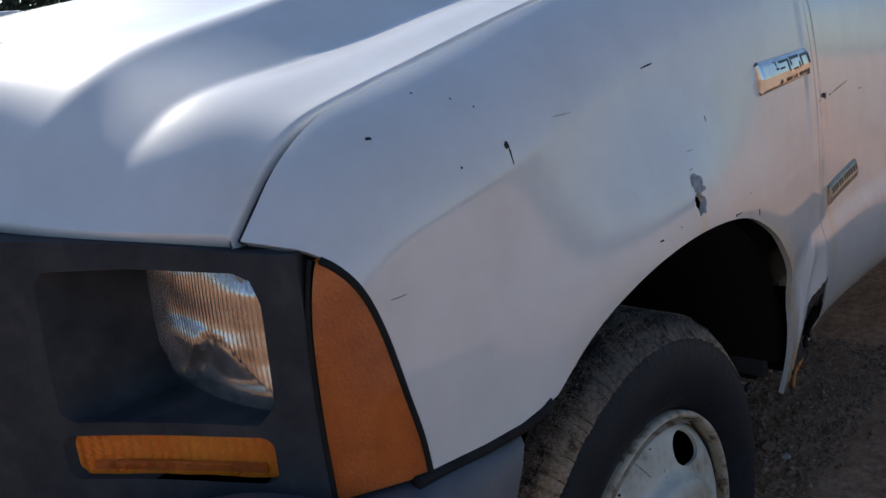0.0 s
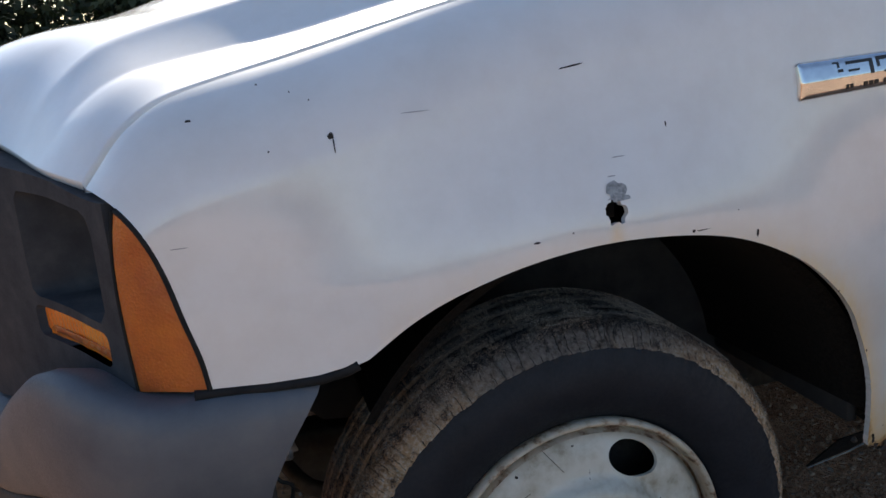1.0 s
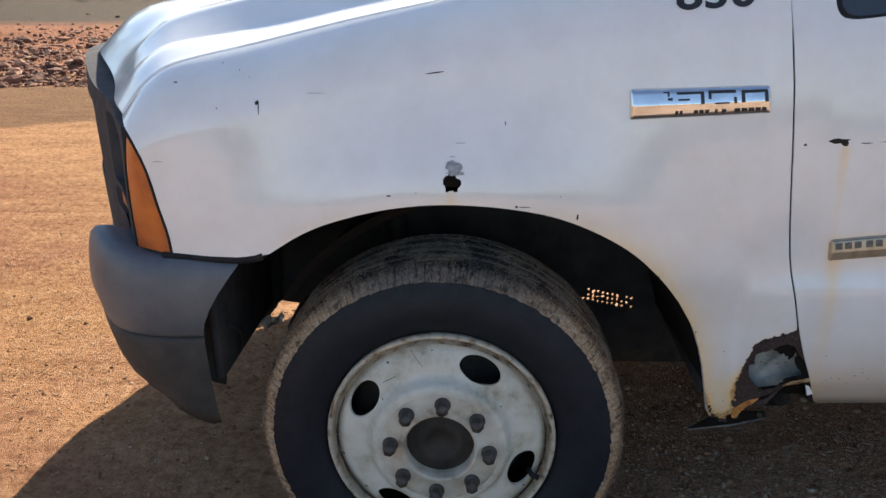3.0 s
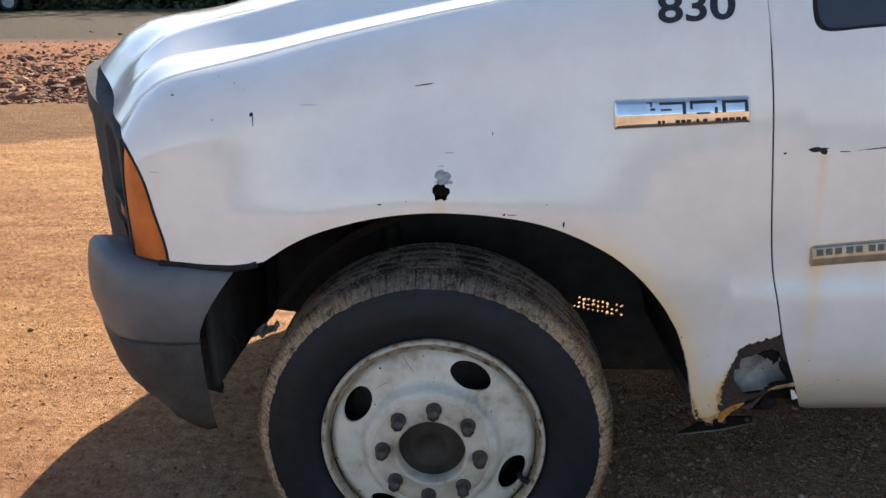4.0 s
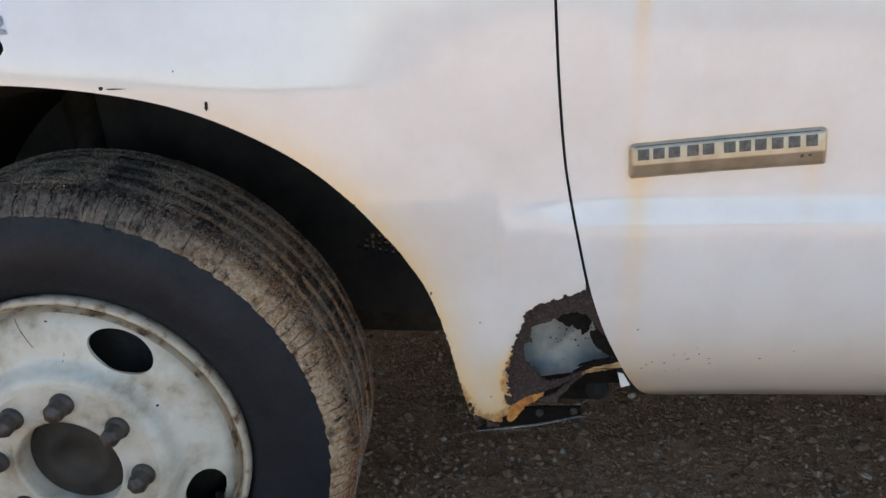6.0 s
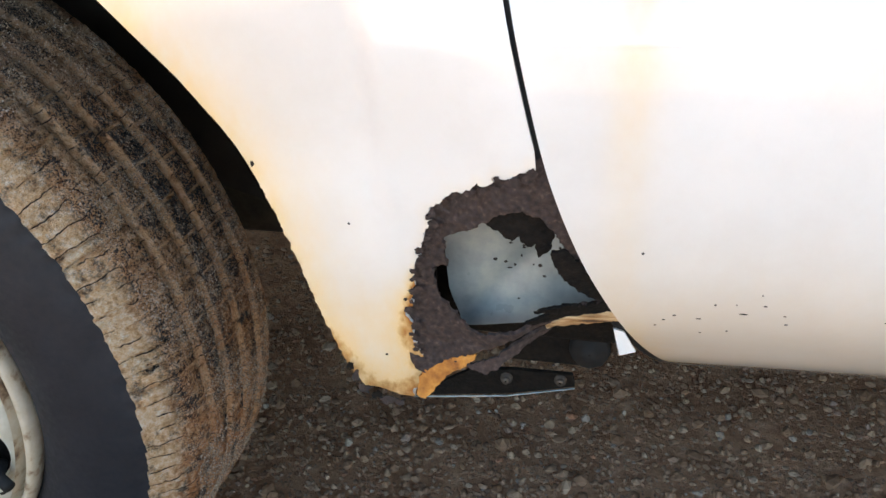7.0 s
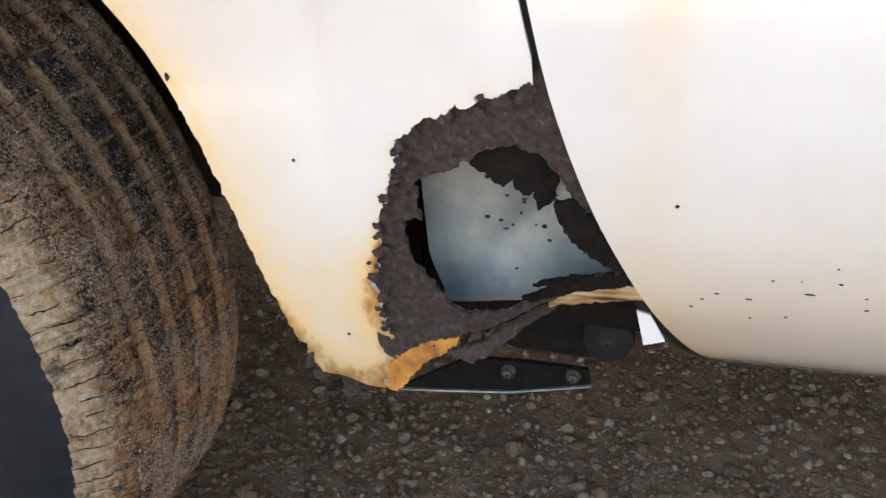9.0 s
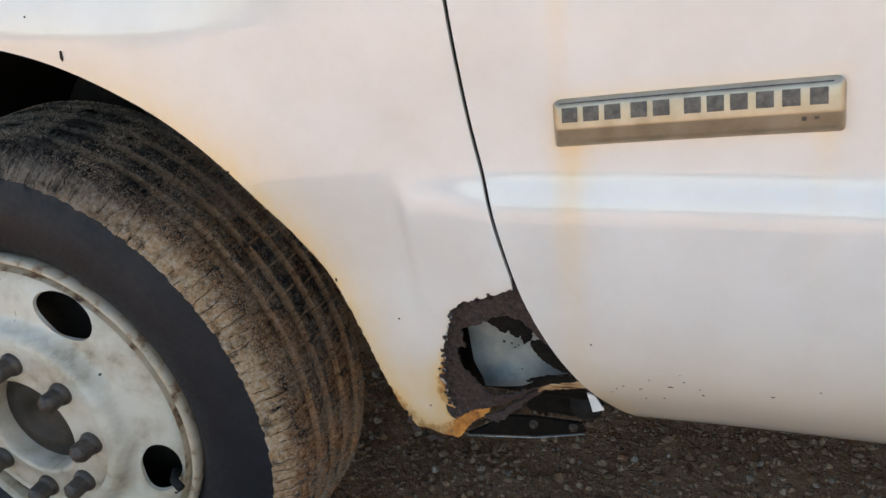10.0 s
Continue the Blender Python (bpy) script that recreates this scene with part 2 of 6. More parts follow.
def tread_material():
    """Black ribs under fine grit, grooves packed with tan dirt, a pale cracked shoulder, red-brown mud low down."""
    m = bpy.data.materials.new("dirty_tyre_tread")
    m.use_nodes = True
    nt = m.node_tree
    b = nt.nodes["Principled BSDF"]
    co = nt.nodes.new("ShaderNodeTexCoord")
    sep = nt.nodes.new("ShaderNodeSeparateXYZ")
    nt.links.new(co.outputs["Object"], sep.inputs[0])
    px, py, pz = sep.outputs["X"], sep.outputs["Y"], sep.outputs["Z"]

    def band(src, lo, hi):
        r = nt.nodes.new("ShaderNodeMapRange")
        r.interpolation_type = "SMOOTHSTEP"
        r.inputs["From Min"].default_value, r.inputs["From Max"].default_value = lo, hi
        nt.links.new(src, r.inputs["Value"])
        return r.outputs[0]

    def grey(src, stops):
        return ramp(nt, src, [(p, (v,) * 3) for p, v in stops])

    patch, blotch = noise_node(nt, 13.0, 5.0, 0.6).outputs["Fac"], noise_node(nt, 48.0, 6.0, 0.7).outputs["Fac"]
    crumb, tone = noise_node(nt, 520.0, 3.0, 0.75).outputs["Fac"], noise_node(nt, 150.0, 7.0, 0.8).outputs["Fac"]
    wander = noise_node(nt, 45.0, 3.0, 0.6).outputs["Fac"]
    # low: grit, groove and shoulder colours turn greyer and darker towards the top
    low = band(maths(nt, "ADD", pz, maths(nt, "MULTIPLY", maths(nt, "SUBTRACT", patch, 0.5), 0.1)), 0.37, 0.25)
    rad = maths(nt, "SQRT", maths(nt, "ADD", maths(nt, "MULTIPLY", px, px), maths(nt, "MULTIPLY", pz, pz)))
    groove = maths(nt, "MULTIPLY", band(rad, TYRE_OUT - 0.0006, TYRE_OUT - 0.0024), band(py, 0.040, 0.050))
    ywob = maths(nt, "ADD", py, maths(nt, "MULTIPLY", maths(nt, "SUBTRACT", blotch, 0.5), 0.03))
    edge = band(ywob, 0.030, 0.014)

    rubber = ramp(nt, tone, [(0.38, (0.010, 0.010, 0.012)), (0.50, (0.034, 0.031, 0.031)), (0.62, (0.18, 0.155, 0.135)), (0.74, (0.44, 0.38, 0.33))])
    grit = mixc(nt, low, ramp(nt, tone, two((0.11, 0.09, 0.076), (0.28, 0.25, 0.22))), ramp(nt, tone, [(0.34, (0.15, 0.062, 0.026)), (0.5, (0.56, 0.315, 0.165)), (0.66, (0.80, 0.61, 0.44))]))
    speck = maths(nt, "ADD", crumb, maths(nt, "MULTIPLY", maths(nt, "SUBTRACT", maths(nt, "ADD", patch, blotch), 1.0), 0.42))
    col = mixc(nt, maths(nt, "MULTIPLY", grey(speck, [(0.50, 0.0), (0.53, 1.0)]), 0.95), rubber, grit)
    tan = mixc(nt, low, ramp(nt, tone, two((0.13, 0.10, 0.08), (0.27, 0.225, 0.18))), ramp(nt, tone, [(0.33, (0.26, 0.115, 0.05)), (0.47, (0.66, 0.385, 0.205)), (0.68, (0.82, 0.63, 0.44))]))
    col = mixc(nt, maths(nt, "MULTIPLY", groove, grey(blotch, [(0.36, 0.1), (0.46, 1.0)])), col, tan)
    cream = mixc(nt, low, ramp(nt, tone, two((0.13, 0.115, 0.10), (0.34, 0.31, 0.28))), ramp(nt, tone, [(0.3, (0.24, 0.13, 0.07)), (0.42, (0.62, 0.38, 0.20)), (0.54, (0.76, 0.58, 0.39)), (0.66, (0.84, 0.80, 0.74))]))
    col = mixc(nt, maths(nt, "MULTIPLY", edge, grey(blotch, [(0.38, 0.15), (0.50, 1.0)])), col, cream)
    mud = ramp(nt, tone, [(0.35, (0.09, 0.034, 0.014)), (0.5, (0.50, 0.215, 0.088)), (0.66, (0.78, 0.48, 0.27))])
    caked = maths(nt, "MULTIPLY", band(maths(nt, "ADD", pz, maths(nt, "MULTIPLY", maths(nt, "SUBTRACT", patch, 0.5), 0.35)), 0.12, -0.16), grey(blotch, [(0.44, 0.0), (0.54, 1.0)]))
    col = mixc(nt, maths(nt, "MULTIPLY", caked, maths(nt, "SUBTRACT", 1.0, maths(nt, "MULTIPLY", edge, 0.7))), col, mud)

    # cuts across the shoulder and short ticks at the ribs' edges, uneven and broken
    turn = maths(nt, "ARCTAN2", pz, px)
    saw = maths(nt, "FRACT", maths(nt, "ADD", maths(nt, "MULTIPLY", turn, 24.0), maths(nt, "MULTIPLY", wander, 0.9)), 0.0)
    cut = maths(nt, "MULTIPLY", grey(saw, [(0.0, 1.0), (0.05, 1.0), (0.075, 0.0)]), grey(noise_node(nt, 30.0, 2.0).outputs["Fac"], [(0.44, 0.0), (0.50, 1.0)]))
    cut = maths(nt, "MULTIPLY", cut, band(maths(nt, "ADD", py, maths(nt, "MULTIPLY", wander, 0.03)), 0.056, 0.046))
    tick = maths(nt, "FRACT", maths(nt, "ADD", maths(nt, "MULTIPLY", turn, 41.0), maths(nt, "MULTIPLY", wander, 0.7)), 0.0)
    tick = maths(nt, "MULTIPLY", grey(tick, [(0.0, 1.0), (0.08, 1.0), (0.12, 0.0)]), maths(nt, "MULTIPLY", groove, grey(noise_node(nt, 60.0, 2.0).outputs["Fac"], [(0.50, 0.0), (0.56, 1.0)])))
    cut = maths(nt, "MAXIMUM", cut, tick)
    col = mixc(nt, cut, col, (0.012, 0.011, 0.010))
    nt.links.new(col, b.inputs["Base Color"])
    b.inputs["Roughness"].default_value, b.inputs["Specular IOR Level"].default_value = 0.9, 0.25
    h = maths(nt, "ADD", maths(nt, "ADD", crumb, maths(nt, "MULTIPLY", tone, 1.4)), blotch)
    bump(nt, b, maths(nt, "SUBTRACT", h, maths(nt, "MULTIPLY", cut, 1.8)), 1.0, 0.0045)
    return m


def amber_material(lo=(0.42, 0.082, 0.008), hi=(0.60, 0.145, 0.015)):
    m = bpy.data.materials.new("amber_lens")
    m.use_nodes = True
    nt = m.node_tree
    b = nt.nodes["Principled BSDF"]
    n = noise_node(nt, 18.0)
    nt.links.new(ramp(nt, n.outputs["Fac"], two(lo, hi)), b.inputs["Base Color"])
    b.inputs["Roughness"].default_value, b.inputs["Coat Weight"].default_value = 0.35, 0.8
    b.inputs["Subsurface Weight"].default_value, b.inputs["Subsurface Scale"].default_value = 0.5, 0.02
    b.inputs["Subsurface Radius"].default_value = (1.0, 0.35, 0.05)
    v = noise_node(nt, 260.0, kind="ShaderNodeTexVoronoi")
    bump(nt, b, v.outputs["Distance"], 0.5, 0.0015)
    return m


def headlight_material():
    m = bpy.data.materials.new("fluted_headlight_glass")
    m.use_nodes = True
    nt = m.node_tree
    b = nt.nodes["Principled BSDF"]
    b.inputs["Metallic"].default_value, b.inputs["Roughness"].default_value = 0.85, 0.22
    b.inputs["Coat Weight"].default_value = 1.0
    # stepped reflector behind the flutes and a film of dust
    n = noise_node(nt, 10.0, 1.0, 0.4, (1.0, 0.7, 1.9))
    dust = noise_node(nt, 34.0, 6.0, 0.7)
    nt.links.new(ramp(nt, dust.outputs["Fac"], [(0.36, (0.50, 0.47, 0.43)), (0.52, (0.78, 0.79, 0.79)), (0.7, (0.86, 0.87, 0.87))]), b.inputs["Base Color"])
    bump(nt, b, n.outputs["Fac"], 0.7, 0.045)
    return m


def glass_material():
    m = bpy.data.materials.new("dark_window_glass")
    m.use_nodes = True
    b = m.node_tree.nodes["Principled BSDF"]
    b.inputs["Base Color"].default_value = (0.02, 0.024, 0.026, 1)
    b.inputs["Roughness"].default_value, b.inputs["Coat Weight"].default_value = 0.06, 1.0
    return m


# brighter copy of the amber lens, its colour standing for sunlight through it
SIGNAL_AMBER_LIT = amber_material((0.80, 0.17, 0.006), (0.95, 0.28, 0.015))
TREAD, AMBER, HEADLIGHT, GLASS = tread_material(), amber_material(), headlight_material(), glass_material()


# ---- mesh helpers ----
def part(name, mesh, mat, parent=None, label="", smooth=True):
    """One mesh object; a bmesh or a mesh; mat: one material or a list."""
    if isinstance(mesh, bmesh.types.BMesh):
        me = bpy.data.meshes.new(name)
        mesh.to_mesh(me)
        mesh.free()
    else:
        me = mesh
    for mm in mat if isinstance(mat, (list, tuple)) else [mat]:
        me.materials.append(mm)
    if smooth:
        me.shade_smooth()
    ob = new(name, me)
    if parent:
        ob.parent = parent
    return tagged(ob, label) if label else ob


def empty(name, label="", category="", group="", kind=""):
    return tagged(new(name), label, category, group, kind)


def spline(xs, ys):
    """Natural cubic through the knots, straight on outside."""
    xs, ys = np.array(xs, float), np.array(ys, float)
    n = len(xs)
    h = np.diff(xs)
    a, r = np.zeros((n, n)), np.zeros(n)
    a[0, 0] = a[-1, -1] = 1
    for i in range(1, n - 1):
        a[i, i - 1:i + 2] = h[i - 1], 2 * (h[i - 1] + h[i]), h[i]
        r[i] = 6 * ((ys[i + 1] - ys[i]) / h[i] - (ys[i] - ys[i - 1]) / h[i - 1])
    k = np.linalg.solve(a, r)

    def f(x):
        x = np.asarray(x, float)
        c = np.clip(x, xs[0], xs[-1])
        i = np.clip(np.searchsorted(xs, c) - 1, 0, n - 2)
        hh, t0, t1 = h[i], xs[i + 1] - c, c - xs[i]
        y = k[i] * t0 ** 3 / (6 * hh) + k[i + 1] * t1 ** 3 / (6 * hh) + (ys[i] / hh - k[i] * hh / 6) * t0 + (ys[i + 1] / hh - k[i + 1] * hh / 6) * t1
        lo = (ys[1] - ys[0]) / h[0] - h[0] * k[1] / 6
        hi = (ys[-1] - ys[-2]) / h[-1] + h[-1] * k[-2] / 6
        return y + np.where(x < xs[0], (x - xs[0]) * lo, 0) + np.where(x > xs[-1], (x - xs[-1]) * hi, 0)
    return f


def smooth01(t):
    t = np.clip(t, 0, 1)
    return t * t * (3 - 2 * t)


def resample(loop, step, closed=True):
    p = np.array(loop, float)
    if closed:
        p = np.vstack([p, p[:1]])
    out = []
    for a, b in zip(p[:-1], p[1:]):
        n = max(1, int(round(np.linalg.norm(b - a) / step)))
        out += [a + (b - a) * i / n for i in range(n)]
    if not closed:
        out.append(p[-1])
    return np.array(out)


def curve_through(points, step, closed=False):
    """Catmull-Rom curve through 2D or 3D points."""
    p = np.array(points, float)
    q = np.vstack([p[-1:], p, p[:2]]) if closed else np.vstack([2 * p[:1] - p[1:2], p, 2 * p[-1:] - p[-2:-1]])
    out = []
    for i in range(1, len(q) - 2):
        n = max(2, int(np.linalg.norm(q[i + 1] - q[i]) / step))
        for t in np.arange(n) / n:
            out.append(0.5 * (2 * q[i] + (q[i + 1] - q[i - 1]) * t + (2 * q[i - 1] - 5 * q[i] + 4 * q[i + 1] - q[i + 2]) * t * t
                              + (3 * q[i] - q[i - 1] - 3 * q[i + 1] + q[i + 2]) * t ** 3))
    if not closed:
        out.append(p[-1])
    return np.array(out)


def inside(pts, loop):
    x, y = pts[:, 0], pts[:, 1]
    c = np.zeros(len(pts), bool)
    for (x0, y0), (x1, y1) in zip(loop, np.roll(loop, -1, 0)):
        if y0 != y1:
            c ^= ((y0 > y) != (y1 > y)) & (x < (x1 - x0) * (y - y0) / (y1 - y0) + x0)
    return c


def near(pts, loop):
    """Least distance from each point to the closed loop's segments."""
    d = np.full(len(pts), 9.0)
    for a, b in zip(loop, np.roll(loop, -1, 0)):
        e = b - a
        t = np.clip(((pts - a) @ e) / max(e @ e, 1e-12), 0, 1)
        d = np.minimum(d, np.linalg.norm(pts - a - t[:, None] * e, axis=1))
    return d


def rough_loop(loop, amount, scale, seed):
    """Ragged edge: each point pushed about by noise."""
    out = []
    for x, y in loop:
        v = noise.noise_vector(Vector((x * scale, y * scale, seed)))
        w = noise.noise_vector(Vector((x * scale * 3.1, y * scale * 3.1, seed + 7)))
        out.append((x + amount * (v.x + 0.6 * w.x), y + amount * (v.y + 0.6 * w.y)))
    return np.array(out)


from mathutils.geometry import delaunay_2d_cdt


def panel_mesh(name, outer, holes, func, step, rim=0.004, flip=False, stain=None):
    """Sheet metal: a flat region with holes, laid on the surface func(x, v) -> (n, 3), with its edges turned in by rim."""
    loops = [np.asarray(outer, float)] + [np.asarray(h, float) for h in holes]
    lo, hi = loops[0].min(0), loops[0].max(0)
    gx, gy = np.meshgrid(np.arange(lo[0], hi[0], step), np.arange(lo[1], hi[1], step))
    gx[1::2] += step / 2
    g = np.stack([gx.ravel(), gy.ravel()], 1)
    g = g[inside(g, loops[0])]
    for h in loops[1:]:
        g = g[~inside(g, h)]
    for l in loops:
        g = g[near(g, l) > step * 0.45]
    verts, edges = [], []
    for l in loops:
        n0, n = len(verts), len(l)
        verts += [Vector(p) for p in l]
        edges += [(n0 + i, n0 + (i + 1) % n) for i in range(n)]
    verts += [Vector(p) for p in g]
    v2, _, tris, *_ = delaunay_2d_cdt(verts, edges, [], 0, 1e-7)
    v2 = np.array([(p.x, p.y) for p in v2])
    t = np.array([f for f in tris if len(f) == 3])
    c = v2[t].mean(1)
    keep = inside(c, loops[0])
    for h in loops[1:]:
        keep &= ~inside(c, h)
    t = t[keep]
    a, b, cc = v2[t[:, 0]], v2[t[:, 1]], v2[t[:, 2]]
    area = (b[:, 0] - a[:, 0]) * (cc[:, 1] - a[:, 1]) - (b[:, 1] - a[:, 1]) * (cc[:, 0] - a[:, 0])
    t = np.where((area < 0)[:, None], t[:, ::-1], t)
    used = np.unique(t)
    idx = np.full(len(v2), -1)
    idx[used] = np.arange(len(used))
    v2, t = v2[used], idx[t]
    p3 = func(v2[:, 0], v2[:, 1])
    e = 1e-4
    dx = func(v2[:, 0] + e, v2[:, 1]) - func(v2[:, 0] - e, v2[:, 1])
    dv = func(v2[:, 0], v2[:, 1] + e) - func(v2[:, 0], v2[:, 1] - e)
    nor = np.cross(dx, dv)
    if flip:
        nor, t = -nor, t[:, ::-1]
    nor /= np.maximum(np.linalg.norm(nor, axis=1), 1e-12)[:, None]
    count = {}
    for f in t:
        for i in range(3):
            count[(f[i], f[(i + 1) % 3])] = 1
    rimv, rimn, rimf, n0 = [], [], [], len(p3)
    for (i, j) in count:
        if (j, i) not in count:
            pi, pj = p3[i], p3[j]
            out = np.cross(pj - pi, nor[i])
            out /= max(np.linalg.norm(out), 1e-9)
            k = n0 + len(rimv)
            rimv += [pi, pj, pj - nor[j] * rim, pi - nor[i] * rim]
            rimn += [out] * 4
            rimf.append((k + 1, k, k + 3, k + 2))
    allv = np.vstack([p3, np.array(rimv)]) if rimv else p3
    alln = np.vstack([nor, np.array(rimn)]) if rimv else nor
    me = bpy.data.meshes.new(name)
    me.from_pydata(allv.tolist(), [], t.tolist() + rimf)
    me.shade_smooth()
    me.normals_split_custom_set_from_vertices(alln.tolist())
    if stain is not None:
        s = np.zeros(len(allv))
        s[:n0] = stain(v2[:, 0], v2[:, 1])
        att = me.attributes.new("stain", "FLOAT", "POINT")
        att.data.foreach_set("value", s.astype(np.float32))
    return me


def grid_mesh(name, rows, closed_u=False, closed_v=False, caps=False):
    """Quads between rows of points (u along a row, v from row to row)."""
    rows = [np.asarray(r, float) for r in rows]
    m, n = len(rows), len(rows[0])
    verts = np.vstack(rows).tolist()
    faces = []
    for j in range(m if closed_v else m - 1):
        for i in range(n if closed_u else n - 1):
            a, b = j * n + i, j * n + (i + 1) % n
            jj = (j + 1) % m
            faces.append((a, b, jj * n + (i + 1) % n, jj * n + i))
    if caps:
        faces += [tuple(range(n))[::-1], tuple((m - 1) * n + i for i in range(n))]
    me = bpy.data.meshes.new(name)
    me.from_pydata(verts, [], faces)
    return me


def lathe(name, profile, centre, n=96, start=0.0, turn=2 * math.pi):
    """Profile of (radius, y) turned round the axis along y through centre."""
    rows = []
    full = turn > 6.28
    for i in range(n if full else n + 1):
        a = start + turn * i / n
        rows.append([(centre[0] + r * math.cos(a), centre[1] + y, centre[2] + r * math.sin(a)) for r, y in profile])
    return grid_mesh(name, rows, closed_v=full)


def box(x0, x1, y0, y1, z0, z1, bevel=0.004, seg=2):
    bm = bmesh.new()
    bmesh.ops.create_cube(bm, size=1)
    for v in bm.verts:
        v.co = (x0 + (v.co.x + 0.5) * (x1 - x0), y0 + (v.co.y + 0.5) * (y1 - y0), z0 + (v.co.z + 0.5) * (z1 - z0))
    if bevel:
        bmesh.ops.bevel(bm, geom=bm.edges[:], offset=bevel, segments=seg, affect="EDGES", profile=0.5)
    return bm


def tube(points, radius, n=10):
    """A round bar along points."""
    p = [Vector(q) for q in points]
    rows = []
    for i, q in enumerate(p):
        d = (p[min(i + 1, len(p) - 1)] - p[max(i - 1, 0)]).normalized()
        s = d.cross(Vector((0.31, 0.2, 0.93))).normalized()
        w = d.cross(s)
        rows.append([q + radius * (math.cos(a) * s + math.sin(a) * w) for a in np.arange(n) * 2 * math.pi / n])
    return grid_mesh("tube", rows, closed_u=True, caps=True)


def blob_loop(cx, cy, rx, ry, seed, n=22, rough=0.35):
    out = []
    for i in range(n):
        a = 2 * math.pi * i / n
        k = 1 + rough * noise.noise(Vector((math.cos(a) * 1.7, math.sin(a) * 1.7, seed)))
        k += 0.5 * rough * noise.noise(Vector((math.cos(a) * 5, math.sin(a) * 5, seed + 3)))
        out.append((cx + rx * k * math.cos(a), cy + ry * k * math.sin(a)))
    return np.array(out)


# ---- ground ----
def ground_height(x, y):
    h = 0.004 * noise.noise(Vector((x * 2.3, y * 2.3, 0.3))) + 0.003 * noise.noise(Vector((x * 9, y * 9, 1.7)))
    near_truck = smooth01((abs(x - 0.5) - 1.0) / 1.0) if abs(x - 0.5) > 1.0 else 0.0
    near_truck = max(near_truck, float(smooth01((y - 1.6) / 1.5)))
    h += near_truck * (0.012 * noise.noise(Vector((x * 1.3, y * 3.1, 5.1))) + 0.008 * noise.noise(Vector((x * 5, y * 11, 2.0))))
    mud = float(smooth01((y - 7.3) / 1.2) * smooth01((16.0 - y) / 2.0) * smooth01((2.0 - x) / 2.0))
    if mud > 0:
        h += mud * (0.16 * abs(noise.noise(Vector((x * 0.9, y * 0.8, 3)))) + 0.11 * abs(noise.noise(Vector((x * 3.1, y * 2.7, 7)))) + 0.03 * abs(noise.noise(Vector((x * 9, y * 8, 9)))))
    return float(h)


def graded(lo, hi, fine_lo, fine_hi, step, grow):
    c = list(np.arange(fine_lo, fine_hi, step))
    d, p = step, c[-1]
    while p < hi:
        d *= grow
        p += d
        c.append(p)
    d, p = step, c[0]
    while p > lo:
        d *= grow
        p -= d
        c.insert(0, p)
    return np.array(c)


gx, gy = graded(-900, 900, -3.2, 2.2, 0.035, 1.045), graded(-900, 900, -0.4, 4.2, 0.035, 1.035)
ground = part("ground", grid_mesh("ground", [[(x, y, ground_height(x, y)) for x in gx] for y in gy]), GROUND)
tagged(ground, "red dirt and gravel yard, sunlit, rutted", "ground", kind="structure")


# ---- the truck's shape ----
YC = 1.0          # its middle plane
HUB = (0.0, 0.0, 0.347)
TYRE_R = 0.388
ARCH = curve_through([(0.556, 0.405), (0.548, 0.421), (0.541, 0.45), (0.531, 0.496), (0.521, 0.54), (0.509, 0.580), (0.492, 0.623), (0.476, 0.651), (0.456, 0.684),
                      (0.409, 0.741), (0.341, 0.797), (0.24, 0.846), (0.136, 0.871), (0.020, 0.880), (-0.087, 0.870), (-0.187, 0.844), (-0.254, 0.816), (-0.318, 0.776)], 0.012)
GAP = curve_through([(0.612, 1.33), (0.618, 1.245), (0.627, 1.147), (0.634, 1.082), (0.640, 1.003), (0.650, 0.877), (0.660, 0.79), (0.668, 0.744), (0.6785, 0.695), (0.694, 0.630), (0.7035, 0.598),
                     (0.7145, 0.567), (0.7255, 0.540), (0.738, 0.513), (0.755, 0.476), (0.771, 0.443), (0.792, 0.405), (0.806, 0.385), (0.822, 0.370), (0.845, 0.364)], 0.012)
RUST_EDGE = [(0.6925, 0.6185), (0.679, 0.612), (0.667, 0.610), (0.656, 0.604), (0.637, 0.594), (0.619, 0.581), (0.616, 0.566), (0.613, 0.553), (0.606, 0.536),
             (0.603, 0.514), (0.598, 0.492), (0.601, 0.454), (0.606, 0.438), (0.610, 0.421), (0.600, 0.404), (0.590, 0.393)]
FRONT_EDGE = [(-0.508, 0.767), (-0.513, 0.809), (-0.525, 0.859), (-0.540, 0.924), (-0.560, 0.973), (-0.581, 0.999), (-0.600, 1.012)]
seam_z = spline([-0.62, -0.596, -0.574, -0.553, -0.523, -0.477, -0.372, -0.28, -0.19, 0.0, 0.3, 0.62],
                [1.014, 1.043, 1.069, 1.087, 1.106, 1.122, 1.145, 1.166, 1.187, 1.226, 1.278, 1.318])
seam_y = spline([-0.62, -0.52, -0.4, -0.2, 0.1, 0.62], [0.055, 0.057, 0.068, 0.075, 0.08, 0.09])
plan_y = spline([-0.60, -0.5, -0.35, 0.0, 0.35, 0.6, 0.75, 1.7], [-0.030, -0.035, -0.033, -0.022, -0.024, -0.013, 0.002, 0.002])
SHOULDER, WRAP, ROLL = 0.13, 0.18, radians(60)


tuck = spline([0.33, 0.37, 0.405, 0.443, 0.476, 0.515, 0.56, 0.61, 0.66], [0.195, 0.142, 0.097, 0.061, 0.036, 0.016, 0.005, 0.0, 0.0])
flare = spline([-0.62, -0.45, -0.318, -0.2, -0.09, 0.02, 0.136, 0.24, 0.341, 0.42, 0.50, 0.56], [0.06, 0.26, 0.46, 0.68, 0.90, 1.0, 0.84, 0.58, 0.42, 0.30, 0.16, 0.04])


